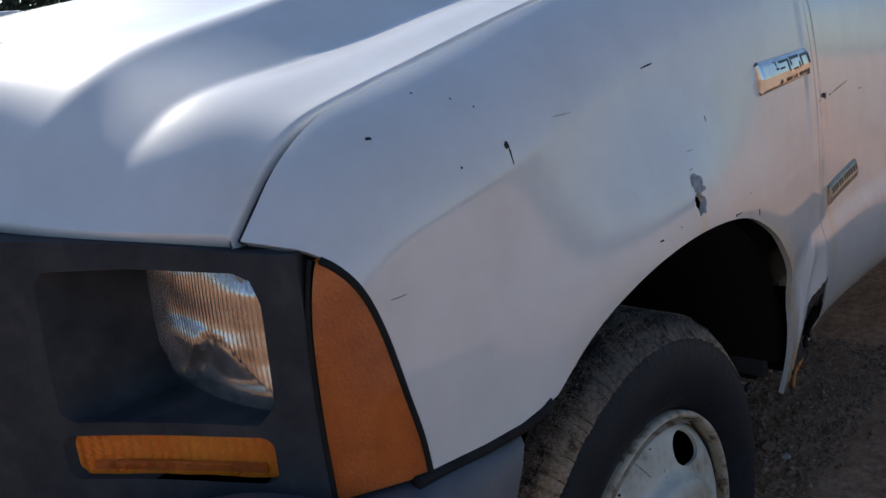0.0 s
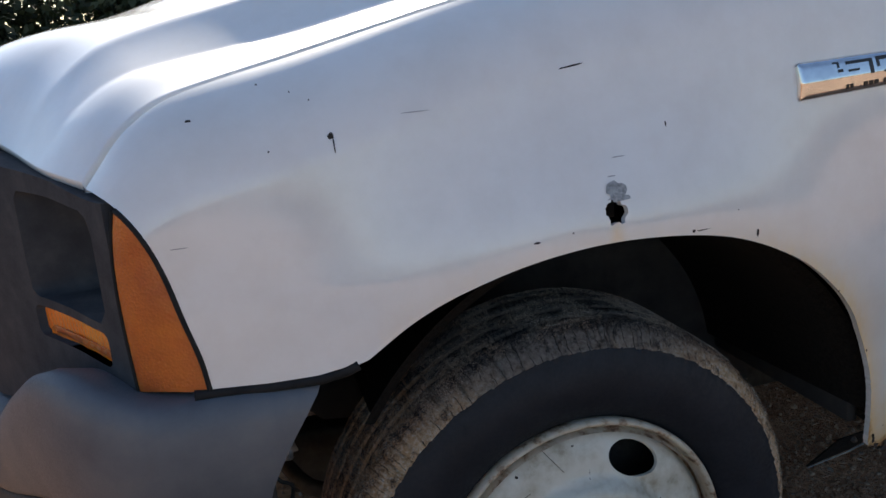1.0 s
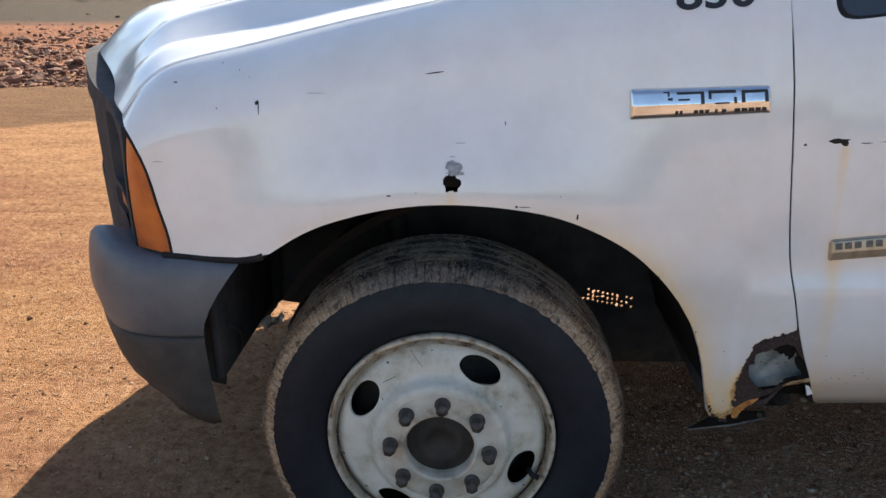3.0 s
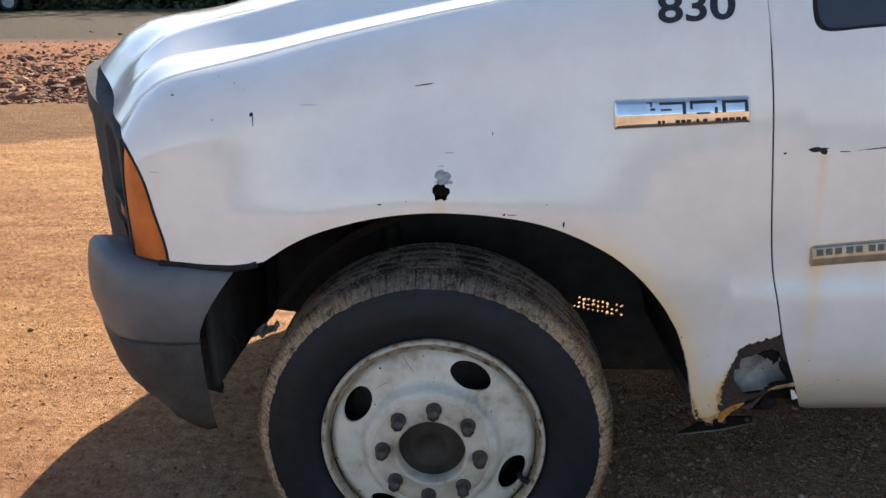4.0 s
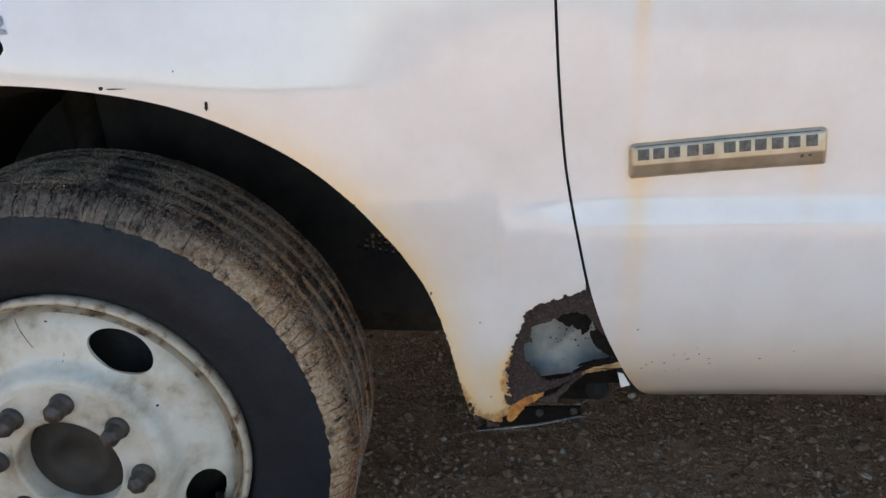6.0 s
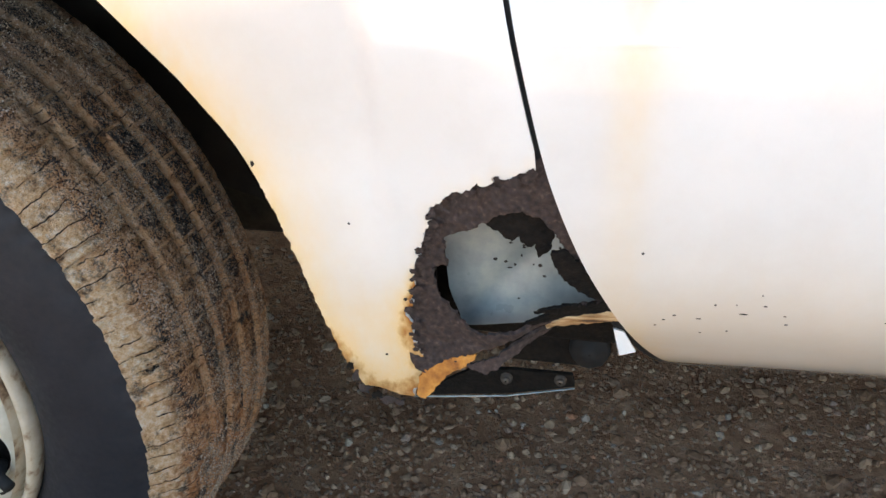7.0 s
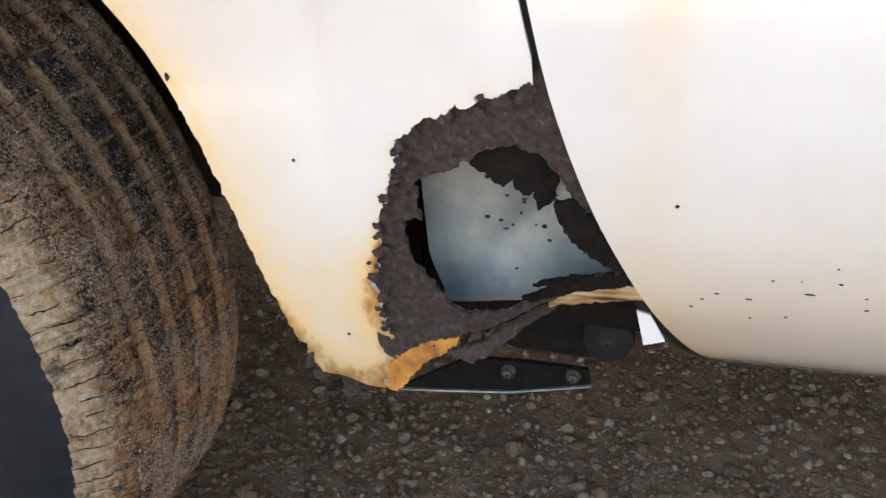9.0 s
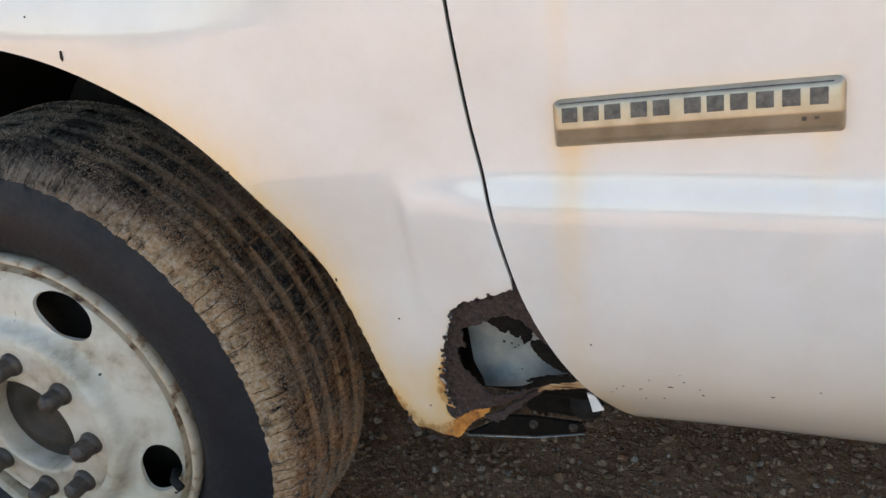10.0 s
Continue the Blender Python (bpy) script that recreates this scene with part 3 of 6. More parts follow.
ledge = spline([0.60, 0.688, 0.694, 0.7165, 0.739, 0.745, 0.80], [1.0, 1.0, 0.97, 0.5, 0.03, 0.0, 0.0])


ARCH_LONG = np.vstack([ARCH, curve_through([(-0.36, 0.735), (-0.40, 0.68), (-0.45, 0.58), (-0.48, 0.45)], 0.012)])


def side_y(x, z):
    """How far out the body side stands at height z."""
    x, z = np.broadcast_arrays(np.asarray(x, float), np.asarray(z, float))
    y = plan_y(x) + 0.05 * (np.maximum(z, 0.87) - 0.95) + 0.30 * np.clip(z - 0.93, 0, 1) ** 2
    sill = smooth01((x - 0.655) / 0.06)
    y = y + (1 - sill) * 0.030 * (np.clip(0.60 - z, 0, 1) / 0.2) ** 2 + sill * tuck(z)
    # the tail behind the arch draws in, and a pressed ledge runs back along the door
    y = y + 0.017 * (1 - smooth01((x - 0.615) / 0.07)) * smooth01((0.74 - z) / 0.14) * smooth01((x - 0.40) / 0.08)
    y = y - smooth01((x - 0.575) / 0.022) * (0.0105 * ledge(z) - 0.0085 * smooth01((0.690 - z) / 0.19))
    p = np.stack([x.ravel(), z.ravel()], 1)
    d = np.full(len(p), 9.0)
    for a, b in zip(ARCH_LONG[:-1:3], np.vstack([ARCH_LONG[3::3], ARCH_LONG[-1:]])):
        e = b - a
        t = np.clip(((p - a) @ e) / max(e @ e, 1e-9), 0, 1)
        d = np.minimum(d, np.linalg.norm(p - a - t[:, None] * e, axis=1))
    d = d.reshape(x.shape)
    w = np.clip(flare(x), 0, 1)
    return y - 0.045 * w * np.exp(-(d / 0.135) ** 2)


def fender(x, v):
    """The front wing: v is the height up the side, then the way over its shoulder to the bonnet seam."""
    x, v = np.asarray(x, float), np.asarray(v, float)
    zs = seam_z(x)
    zb = zs - SHOULDER
    u = np.clip((v - zb) / WRAP, 0, 1.2) * ROLL
    z = np.minimum(v, zb)
    yb = side_y(x, z)
    lean = 0.05 + 0.6 * np.clip(zb - 0.93, 0, 1)
    rise = SHOULDER * np.sin(u) / math.sin(ROLL)
    y = yb + lean * rise + (seam_y(x) - side_y(x, zb) - lean * SHOULDER) * (1 - np.cos(u)) / (1 - math.cos(ROLL))
    return np.stack([x, y, z + rise], -1)


def fender_v(x, z):
    zb = seam_z(x) - SHOULDER
    return np.where(z < zb, z, zb + WRAP * np.arcsin(np.clip((z - zb) / SHOULDER, 0, 1) * math.sin(ROLL)) / ROLL)


def door_surface(x, z):
    x, z = np.asarray(x, float), np.asarray(z, float)
    y = side_y(x, z) + 0.30 * np.clip(z - 1.15, 0, 9) ** 1.25
    return np.stack([x, y, z], -1)


def mirrored(func):
    def f(x, v):
        p = func(x, v)
        p[..., 1] = 2 * YC - p[..., 1]
        return p
    return f


def raised(func, h):
    """The same surface pushed out by h along -y."""
    def f(x, v):
        p = func(x, v)
        p[..., 1] -= h
        return p
    return f


def along(d, w):
    return np.exp(-(np.maximum(d, 0) / w))


ragged = rough_loop(resample(RUST_EDGE, 0.0022, False), 0.0045, 130, 2.0)
arch_low = rough_loop(resample(ARCH[ARCH[:, 1] < 0.60], 0.002, False), 0.0016, 170, 5.0)
arch_up = ARCH[ARCH[:, 1] >= 0.60]
tip = rough_loop(resample([(0.588, 0.392), (0.580, 0.394), (0.570, 0.402), (0.561, 0.404)], 0.002, False), 0.0015, 150, 8.0)
gap_f = GAP[(GAP[:, 1] > 0.622) & (GAP[:, 1] < 1.31)] - (0.0036, 0)
gap_v = np.stack([gap_f[:, 0], fender_v(gap_f[:, 0], gap_f[:, 1])], 1)
top_x = np.arange(-0.617, 0.611, 0.01)
top = np.stack([top_x, seam_z(top_x) - SHOULDER + WRAP], 1)
front = np.array(FRONT_EDGE)
front = curve_through(np.stack([front[:, 0], fender_v(front[:, 0], front[:, 1])], 1), 0.01)
bottom = resample([(-0.318, 0.777), (-0.345, 0.768), (-0.38, 0.763), (-0.44, 0.763), (-0.508, 0.767)], 0.01, False)[1:-1]
FENDER_LOOP = np.vstack([top, gap_v, ragged, tip, arch_low, arch_up, bottom, front[:-1]])
HOLE = blob_loop(0.027, 0.920, 0.0150, 0.0185, 4.0, 40, 0.5)


def fender_stain(x, v):
    p = np.stack([x, v], 1)
    d = near(p, ARCH)
    s = 0.82 * along(d, 0.028) * smooth01((x - 0.15) / 0.3)
    s = s + 0.22 * along(d, 0.02) * (x > -0.3)
    e = near(p, np.vstack([ragged, ragged[::-1]]))
    low = smooth01((0.545 - v) / 0.06)
    s = s + (0.10 + 1.27 * low) * along(e, 0.010 + 0.005 * low) + 0.38 * smooth01((0.54 - v) / 0.14)
    s = s + (0.15 + 0.65 * low) * along(e, 0.0018)
    s = s + 0.55 * np.exp(-((x - 0.0265) / 0.008) ** 2) * smooth01((v - 0.85) / 0.02) * smooth01((0.915 - v) / 0.02)
    return np.clip(s, 0, 1.35)


def door_stain(x, z):
    def streak(cx, w, top_z, length, k):
        return k * np.exp(-((x - cx) / w) ** 2) * (z < top_z) * np.exp(-np.clip(top_z - z, 0, 9) / length)
    s = streak(0.739, 0.008, 0.978, 0.09, 0.9) + streak(0.748, 0.014, 0.768, 0.16, 0.78) + streak(0.952, 0.009, 0.78, 0.06, 0.4)
    bx, bz = np.clip(np.abs(x - 0.846) - 0.106, 0, 9), np.clip(np.abs(z - (0.789 + 0.07 * (x - 0.846))) - 0.014, 0, 9)
    s = s + 0.75 * along(np.hypot(bx, bz), 0.008)
    p = np.stack([x, z], 1)
    s = s + 0.6 * along(near(p, np.vstack([GAP[-12:], GAP[-12:][::-1]])), 0.016) + 0.26 * smooth01((0.60 - z) / 0.12)
    return np.clip(s, 0, 1.1)


truck = empty("pickup_truck", "old white heavy-duty pickup truck with rusted front fender on dirt", "pickup truck")

wing = part("front_fender", panel_mesh("front_fender", FENDER_LOOP, [HOLE], fender, 0.0085, 0.010, stain=fender_stain), WHITE, truck,
            "white fender with rust-eaten lower corner")
far_loop = np.vstack([top, gap_v, resample([(0.69, 0.61), (0.70, 0.45), (0.57, 0.40)], 0.02, False), ARCH[::2], bottom, front[:-1]])
part("front_fender", panel_mesh("front_fender", far_loop, [], mirrored(fender), 0.02, 0.01, flip=True, stain=lambda x, v: x * 0), WHITE, truck)

# door with its window opening
WINDOW = np.vstack([curve_through([(0.706, 1.33), (0.703, 1.26), (0.704, 1.222), (0.712, 1.202), (0.735, 1.194), (0.80, 1.199)], 0.01),
                    resample([(0.80, 1.199), (1.57, 1.247), (1.58, 1.66), (1.05, 1.66), (0.735, 1.39)], 0.03, False)])
door_edge = GAP[GAP[:, 1] < 1.325] + (0.0, 0)
DOOR_LOOP = np.vstack([door_edge, rough_loop(resample([(0.845, 0.364), (0.90, 0.364)], 0.003, False), 0.0012, 120, 3), resample([(0.90, 0.364), (1.05, 0.366), (1.68, 0.40), (1.70, 1.25), (1.70, 1.72), (1.03, 1.73), (0.66, 1.40)], 0.02, False)])
door = part("front_door", panel_mesh("front_door", DOOR_LOOP, [WINDOW], door_surface, 0.0095, 0.003, stain=door_stain), WHITE, truck, "white door with rust streaks and chips")
part("front_door", panel_mesh("front_door", DOOR_LOOP, [WINDOW], mirrored(door_surface), 0.03, 0.014, flip=True, stain=lambda x, v: x * 0), WHITE, truck)


def inset(surface, depth):
    def f(x, v):
        p = surface(x, v)
        p[..., 1] += depth
        return p
    return f


part("window_glass", panel_mesh("window_glass", WINDOW, [], inset(door_surface, 0.012), 0.05, 0.001), GLASS, door)
shut = door_surface(GAP[:, 0], GAP[:, 1])[2:]
part("shut_line_seal", tube(shut + np.array([-0.002, 0.013, 0]), 0.0085, 8), RUBBER, door)
wc = WINDOW.mean(0)
part("window_seal", panel_mesh("window_seal", wc + (WINDOW - wc) * 1.004, [wc + (WINDOW - wc) * 0.972], inset(door_surface, 0.005), 0.02, 0.008), RUBBER, door)

# bonnet
front_x = spline([0.055, 0.135, 0.3, 0.42, 0.6, 0.8, 1.0], [-0.617, -0.664, -0.735, -0.80, -0.90, -0.955, -0.972])
lip_up = spline([0.055, 0.135, 0.25, 0.33, 0.42, 0.6, 0.8, 1.0], [0.0, 0.011, 0.022, 0.034, 0.050, 0.068, 0.073, 0.074])
dome_up = spline([0.0, 0.04, 0.09, 0.18, 0.32, 0.5, 0.8, 1.2, 1.7], [0.0, 0.013, 0.026, 0.046, 0.070, 0.084, 0.088, 0.089, 0.09])


_t = np.linspace(0, 1, 400)
_slope = smooth01(_t / 0.16) * (1 - smooth01((_t - 0.74) / 0.26))
_rise = np.cumsum(_slope) / _slope.sum()


def dome_side(t):
    return np.interp(t, _t, _rise)


def bonnet(x, y):
    s = x - front_x(y)
    se = s * (1 - 0.35 * smooth01((y - 0.10) / 0.3) - 0.2 * smooth01((y - 0.4) / 0.4))
    z = seam_z(np.minimum(-0.617 + se, 0.66)) + lip_up(y) * (1 - smooth01(s / 0.4))
    shelf = 0.012 * smooth01((y - 0.075) / 0.11) * smooth01(s / 0.15)
    t = np.clip((y - 0.178) / 0.128, 0, 1.0)
    side = dome_side(t)
    return z + shelf + dome_up(s) * side + 0.045 * smooth01((y - 0.35) / 0.5) * smooth01((s - 0.15) / 0.5)


ys = np.unique(np.concatenate([[0.0015, 0.003, 0.005], np.linspace(0, 0.16, 22), np.linspace(0.16, 0.31, 46), np.linspace(0.31, 1.0, 34)]))
rows = []
for f in ys:
    k = max(0.0, 1 - f / 0.17)
    x0 = float(front_x(f + k * 0.061))
    x = x0 + np.linspace(0, 1, 150) ** 1.5 * (0.60 - x0)
    y = f + k * (seam_y(x) + 0.006 + 0.005 * smooth01((-0.44 - x) / 0.12))
    z = bonnet(x, y) - 0.004 * max(0.0, 1 - f / 0.006) ** 2
    lead = np.array([[x[0] + 0.014, y[0], z[0] - 0.020], [x[0] + 0.003, y[0], z[0] - 0.009]])
    rows.append(np.vstack([lead, np.stack([x, y, z], 1)]))
side0 = rows[0].copy()
side0[:, 2] -= 0.03
side0[:, 1] += 0.002
near_rows = [side0] + rows
far_rows = [np.stack([r[:, 0], 2 * YC - r[:, 1], r[:, 2]], 1) for r in near_rows[-2::-1]]
hood_me = grid_mesh("bonnet", near_rows + far_rows)
hood_me.flip_normals()
part("bonnet", hood_me, WHITE, truck, "white bonnet with raised centre")
sx = np.arange(-0.612, 0.60, 0.02)
# dark tube added under the seam as the shade in the gap
part("bonnet_gap_shade", tube(np.stack([sx, seam_y(sx) + 0.004, seam_z(sx) - 0.010], 1), 0.0052, 8), RUBBER, truck)

# front: bezel round the headlight, turn signal and grille
bez_x = spline([0.003, 0.04, 0.135, 0.235, 0.3, 0.45, 0.6, 0.8, 1.0], [-0.599, -0.622, -0.672, -0.735, -0.783, -0.872, -0.943, -0.998, -1.012])


def bezel_surface(y, z):
    y, z = np.asarray(y, float), np.asarray(z, float)
    yy = np.minimum(y, 2 * YC - y)
    x = bez_x(yy) + 0.05 * np.clip(0.95 - z, 0, 1) * smooth01((yy - 0.15) / 0.3) + 0.05 * np.clip(z - 0.99, 0, 1)
    return np.stack([x, y, z], -1)


def rounded(y0, y1, z0, z1, r, n=6):
    out = []
    for cy, cz, a0 in ((y1 - r, z0 + r, -90), (y1 - r, z1 - r, 0), (y0 + r, z1 - r, 90), (y0 + r, z0 + r, 180)):
        out += [(cy + r * math.cos(radians(a0 + 90 * i / n)), cz + r * math.sin(radians(a0 + 90 * i / n))) for i in range(n + 1)]
    return resample(out, 0.02)


def bezel_top(y):
    yy = np.minimum(y, 2 * YC - y)
    return 1.012 + lip_up(np.maximum(yy, 0.055)) - 0.004 * smooth01((0.055 - yy) / 0.04) - 0.002


bt = np.linspace(0.003, 2 * YC - 0.003, 120)
BEZEL_LOOP = np.vstack([np.stack([bt, bezel_top(bt)], 1)[::-1], resample([(0.003, 0.99), (0.003, 0.765), (0.10, 0.755), (0.18, 0.72), (0.30, 0.665), (0.45, 0.625), (1.0, 0.615), (1.55, 0.625), (1.70, 0.665), (1.82, 0.72), (1.90, 0.755), (1.997, 0.765), (1.997, 0.99)], 0.03, False)])
LAMP = np.array([(0.038, 0.865), (0.037, 0.90), (0.036, 0.962), (0.042, 0.984), (0.056, 0.992), (0.15, 0.999), (0.222, 1.000), (0.230, 0.99), (0.234, 0.90), (0.234, 0.856), (0.222, 0.848), (0.054, 0.846)])
LAMP = resample(LAMP, 0.012)
SIGNAL = rounded(0.044, 0.238, 0.787, 0.834, 0.012)
GRILLE = rounded(0.34, 2 * YC - 0.34, 0.80, 1.0, 0.03)
flipy = lambda l: np.stack([2 * YC - l[:, 0], l[:, 1]], 1)
bezel = part("grille_surround", panel_mesh("grille_surround", BEZEL_LOOP, [LAMP, SIGNAL, GRILLE, flipy(LAMP), flipy(SIGNAL)], bezel_surface, 0.018, 0.05, flip=True), BLACK_PLASTIC, truck, "black plastic surround, grille missing")


def recess(loop, depth_x, name, parent):
    face = bezel_surface(loop[:, 0], loop[:, 1])
    back = face.copy()
    back[:, 0] = depth_x
    mid = face.copy()
    mid[:, 0] += 0.012
    part(name, grid_mesh(name, [face, mid, back], closed_u=True), BLACK_PLASTIC, parent)


for side in (lambda l: l, flipy):
    recess(side(LAMP), -0.600, "lamp_recess", bezel)
    recess(side(SIGNAL), -0.560, "signal_recess", bezel)
seal_x = np.linspace(-0.53, -0.33, 40)
seal_z = np.interp(seal_x, [-0.60, -0.508, -0.44, -0.38, -0.345, -0.318], [0.763, 0.764, 0.760, 0.760, 0.765, 0.775])
part("bumper_seal", tube(np.stack([seal_x, fender(seal_x, np.full(40, 0.78))[:, 1] + 0.003, seal_z + 0.001], 1), 0.0075, 8), RUBBER, truck)
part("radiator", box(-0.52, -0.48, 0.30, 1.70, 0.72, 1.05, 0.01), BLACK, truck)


def grille_back(y, z):
    p = bezel_surface(y, z)
    p[..., 0] += 0.035
    return p


# no grille here: a black sheet stands for the dark of the opening
part("grille_opening_shade", panel_mesh("grille_opening_shade", GRILLE, [], grille_back, 0.03, 0.01, flip=True), BLACK, bezel, "black sheet standing for the dark of the empty grille opening")
gf = bezel_surface(GRILLE[:, 0], GRILLE[:, 1])
part("grille_edge", grid_mesh("grille_edge", [gf, gf + np.array([0.036, 0, 0])], closed_u=True), BLACK_PLASTIC, bezel)


def headlight(side):
    gy, gz = np.linspace(0.018, 0.25, 360), np.linspace(0.838, 1.008, 26)
    rws = []
    for z in gz:
        flute = smooth01((z - 0.886 + 0.03 * np.sin(gy * 40)) / 0.006)
        x = -0.627 + 0.030 * np.clip((0.135 - gy) / 0.11, 0, 9) ** 2 + 0.008 * np.clip((gy - 0.135) / 0.11, 0, 9) ** 2 + 0.06 * (z - 0.92) ** 2 * 10 - 0.0011 * flute * np.abs(np.sin(gy * math.pi / 0.0052)) + 0.01 * (1 - flute)
        yy = gy if side > 0 else 2 * YC - gy
        rws.append(np.stack([x, yy, np.full(len(gy), z)], 1))
    lamp = part("headlight", grid_mesh("headlight", rws), HEADLIGHT, truck, "clear fluted headlight lens, dusty")
    loop = SIGNAL if side > 0 else flipy(SIGNAL)

    def sig(y, z):
        p = bezel_surface(y, z)
        p[..., 0] += 0.012 + 0.0012 * np.sin(np.asarray(y) * 700)
        return p
    part("turn_signal", panel_mesh("turn_signal", loop, [], sig, 0.004, 0.002, flip=True), SIGNAL_AMBER_LIT, truck, "amber turn signal lens")
    # strip of the darker amber along the signal's lower part
    part("signal_dark_band", panel_mesh("signal_dark_band", rounded(0.06, 0.222, 0.793, 0.803, 0.004) if side > 0 else flipy(rounded(0.06, 0.222, 0.793, 0.803, 0.004)), [], lambda y, z: sig(y, z) - (0.003, 0, 0), 0.006, 0.002, flip=True), AMBER, lamp)


headlight(1)
headlight(-1)

# amber side marker set between bezel and wing
mark_back = spline([0.765, 0.809, 0.859, 0.924, 0.973, 0.993, 1.003], [-0.508, -0.513, -0.525, -0.540, -0.560, -0.575, -0.586])
mark_front = spline([0.765, 0.845, 0.907, 0.965, 0.99, 1.003], [-0.597, -0.600, -0.600, -0.595, -0.590, -0.587])


def marker_surface(x, z):
    xf, xb = mark_front(z), mark_back(z)
    t = np.clip((x - xf) / np.maximum(xb - xf, 0.004), -0.2, 1.2)
    yb = fender(xb, fender_v(xb, z))[..., 1]
    y = 0.004 + (yb - 0.004) * np.sign(t) * np.abs(t) ** 0.75
    return np.stack([x, y - 0.003 * np.sin(np.clip(t, 0, 1) * math.pi), z], -1)


mz = np.linspace(0.768, 0.998, 40)
MARK_LOOP = np.vstack([np.stack([mark_front(mz) + 0.003, mz], 1)[::-1], np.stack([mark_back(mz) - 0.006, mz], 1)])


def marker(func, flip):
    o = part("side_marker", panel_mesh("side_marker", MARK_LOOP, [], func, 0.006, 0.006, flip=flip), AMBER, truck, "amber reflector side marker lens")
    e = func(np.concatenate([mark_back(mz) - 0.003, ]), mz)
    part("marker_seal", tube(e + np.array([0, 0.0015, 0]), 0.0038, 8), RUBBER, o)
    part("marker_seal", tube(func(mark_front(mz) + 0.001, mz), 0.0025, 8), RUBBER, o)


marker(marker_surface, False)
marker(mirrored(marker_surface), True)
part("marker_pocket", box(-0.59, -0.53, 0.02, 0.20, 0.74, 0.98, 0.01), BLACK, truck)

# bumper
PLAN = [(-0.56, -0.062), (-0.61, -0.050), (-0.657, -0.022), (-0.705, 0.035), (-0.765, 0.14), (-0.845, 0.29), (-0.935, 0.48), (-0.99, 0.72), (-1.005, 1.0)]


def bumper_path(xr, d, n=70):
    p = curve_through([(xr, -0.060), (xr - 0.03 if xr > -0.45 else (xr - 0.56) / 2, -0.064), *PLAN], 0.01)
    s = np.r_[0, np.cumsum(np.linalg.norm(np.diff(p, axis=0), axis=1))]
    u = np.linspace(0, 1, n) * s[-1]
    q = np.stack([np.interp(u, s, p[:, i]) for i in (0, 1)], 1)
    tan = np.gradient(q, axis=0)
    tan /= np.linalg.norm(tan, axis=1)[:, None]
    nor = np.stack([-tan[:, 1], tan[:, 0]], 1)
    return q - nor * d if nor[0, 1] < 0 else q + nor * d


def bumper_mesh(name, prof, rear, zfun):
    rws = []
    for f, d in prof:
        q = bumper_path(rear(f), d)
        z = zfun(f, q, d)
        a = np.stack([q[:, 0], q[:, 1], z], 1)
        b = np.stack([q[::-1, 0][1:], 2 * YC - q[::-1, 1][1:], z[::-1][1:]], 1)
        rws.append(np.vstack([a, b]))
    return grid_mesh(name, rws)


def cover_z(f, q, d):
    t = smooth01((-0.56 - q[:, 0]) / 0.14)
    zt = 0.757 + 0.006 * smooth01((-0.4 - q[:, 0]) / 0.1) + 0.035 * t
    drop = smooth01((q[:, 1] - 0.03) / 0.38)
    return 0.600 - 0.10 * drop + f * (zt - 0.600 - (0.055 if d > 0.06 else 0.10) * drop)


def valance_z(f, q, d):
    zb = np.array([0.378 + 0.085 * smooth01((-0.475 - a) / 0.16) + 0.02 * noise.noise(Vector((a * 9, b * 9, 1))) + 0.008 * noise.noise(Vector((a * 60, b * 60, 2))) for a, b in q])
    return 0.597 - 0.10 * smooth01((q[:, 1] - 0.03) / 0.38) - (0.597 - zb) * f


bumper = empty("front_bumper")
bumper.parent = truck
part("bumper_cover", bumper_mesh("bumper_cover", [(0.93, 0.16), (1.0, 0.10), (1.0, 0.035), (0.985, 0.014), (0.93, 0.004), (0.8, -0.003), (0.6, -0.007), (0.4, -0.007), (0.2, -0.002), (0.05, 0.004), (0.0, 0.008), (0.0, 0.03)],
                                 lambda f: -0.462 + 0.087 * f ** 1.6, cover_z), GREY_PLASTIC, bumper, "scuffed grey plastic bumper cover")
part("valance", bumper_mesh("valance", [(0.0, 0.03), (0.0, 0.010), (0.06, 0.008), (0.3, 0.012), (0.6, 0.022), (0.85, 0.036), (1.0, 0.05), (0.98, 0.054)],
                            lambda f: -0.462 + 0.006 * f, valance_z), DARK_PLASTIC, bumper, "dark plastic valance with torn lower edge")

# ---- wheel ----
wheel = empty("front_wheel")
wheel.parent = truck
wheel.location = HUB


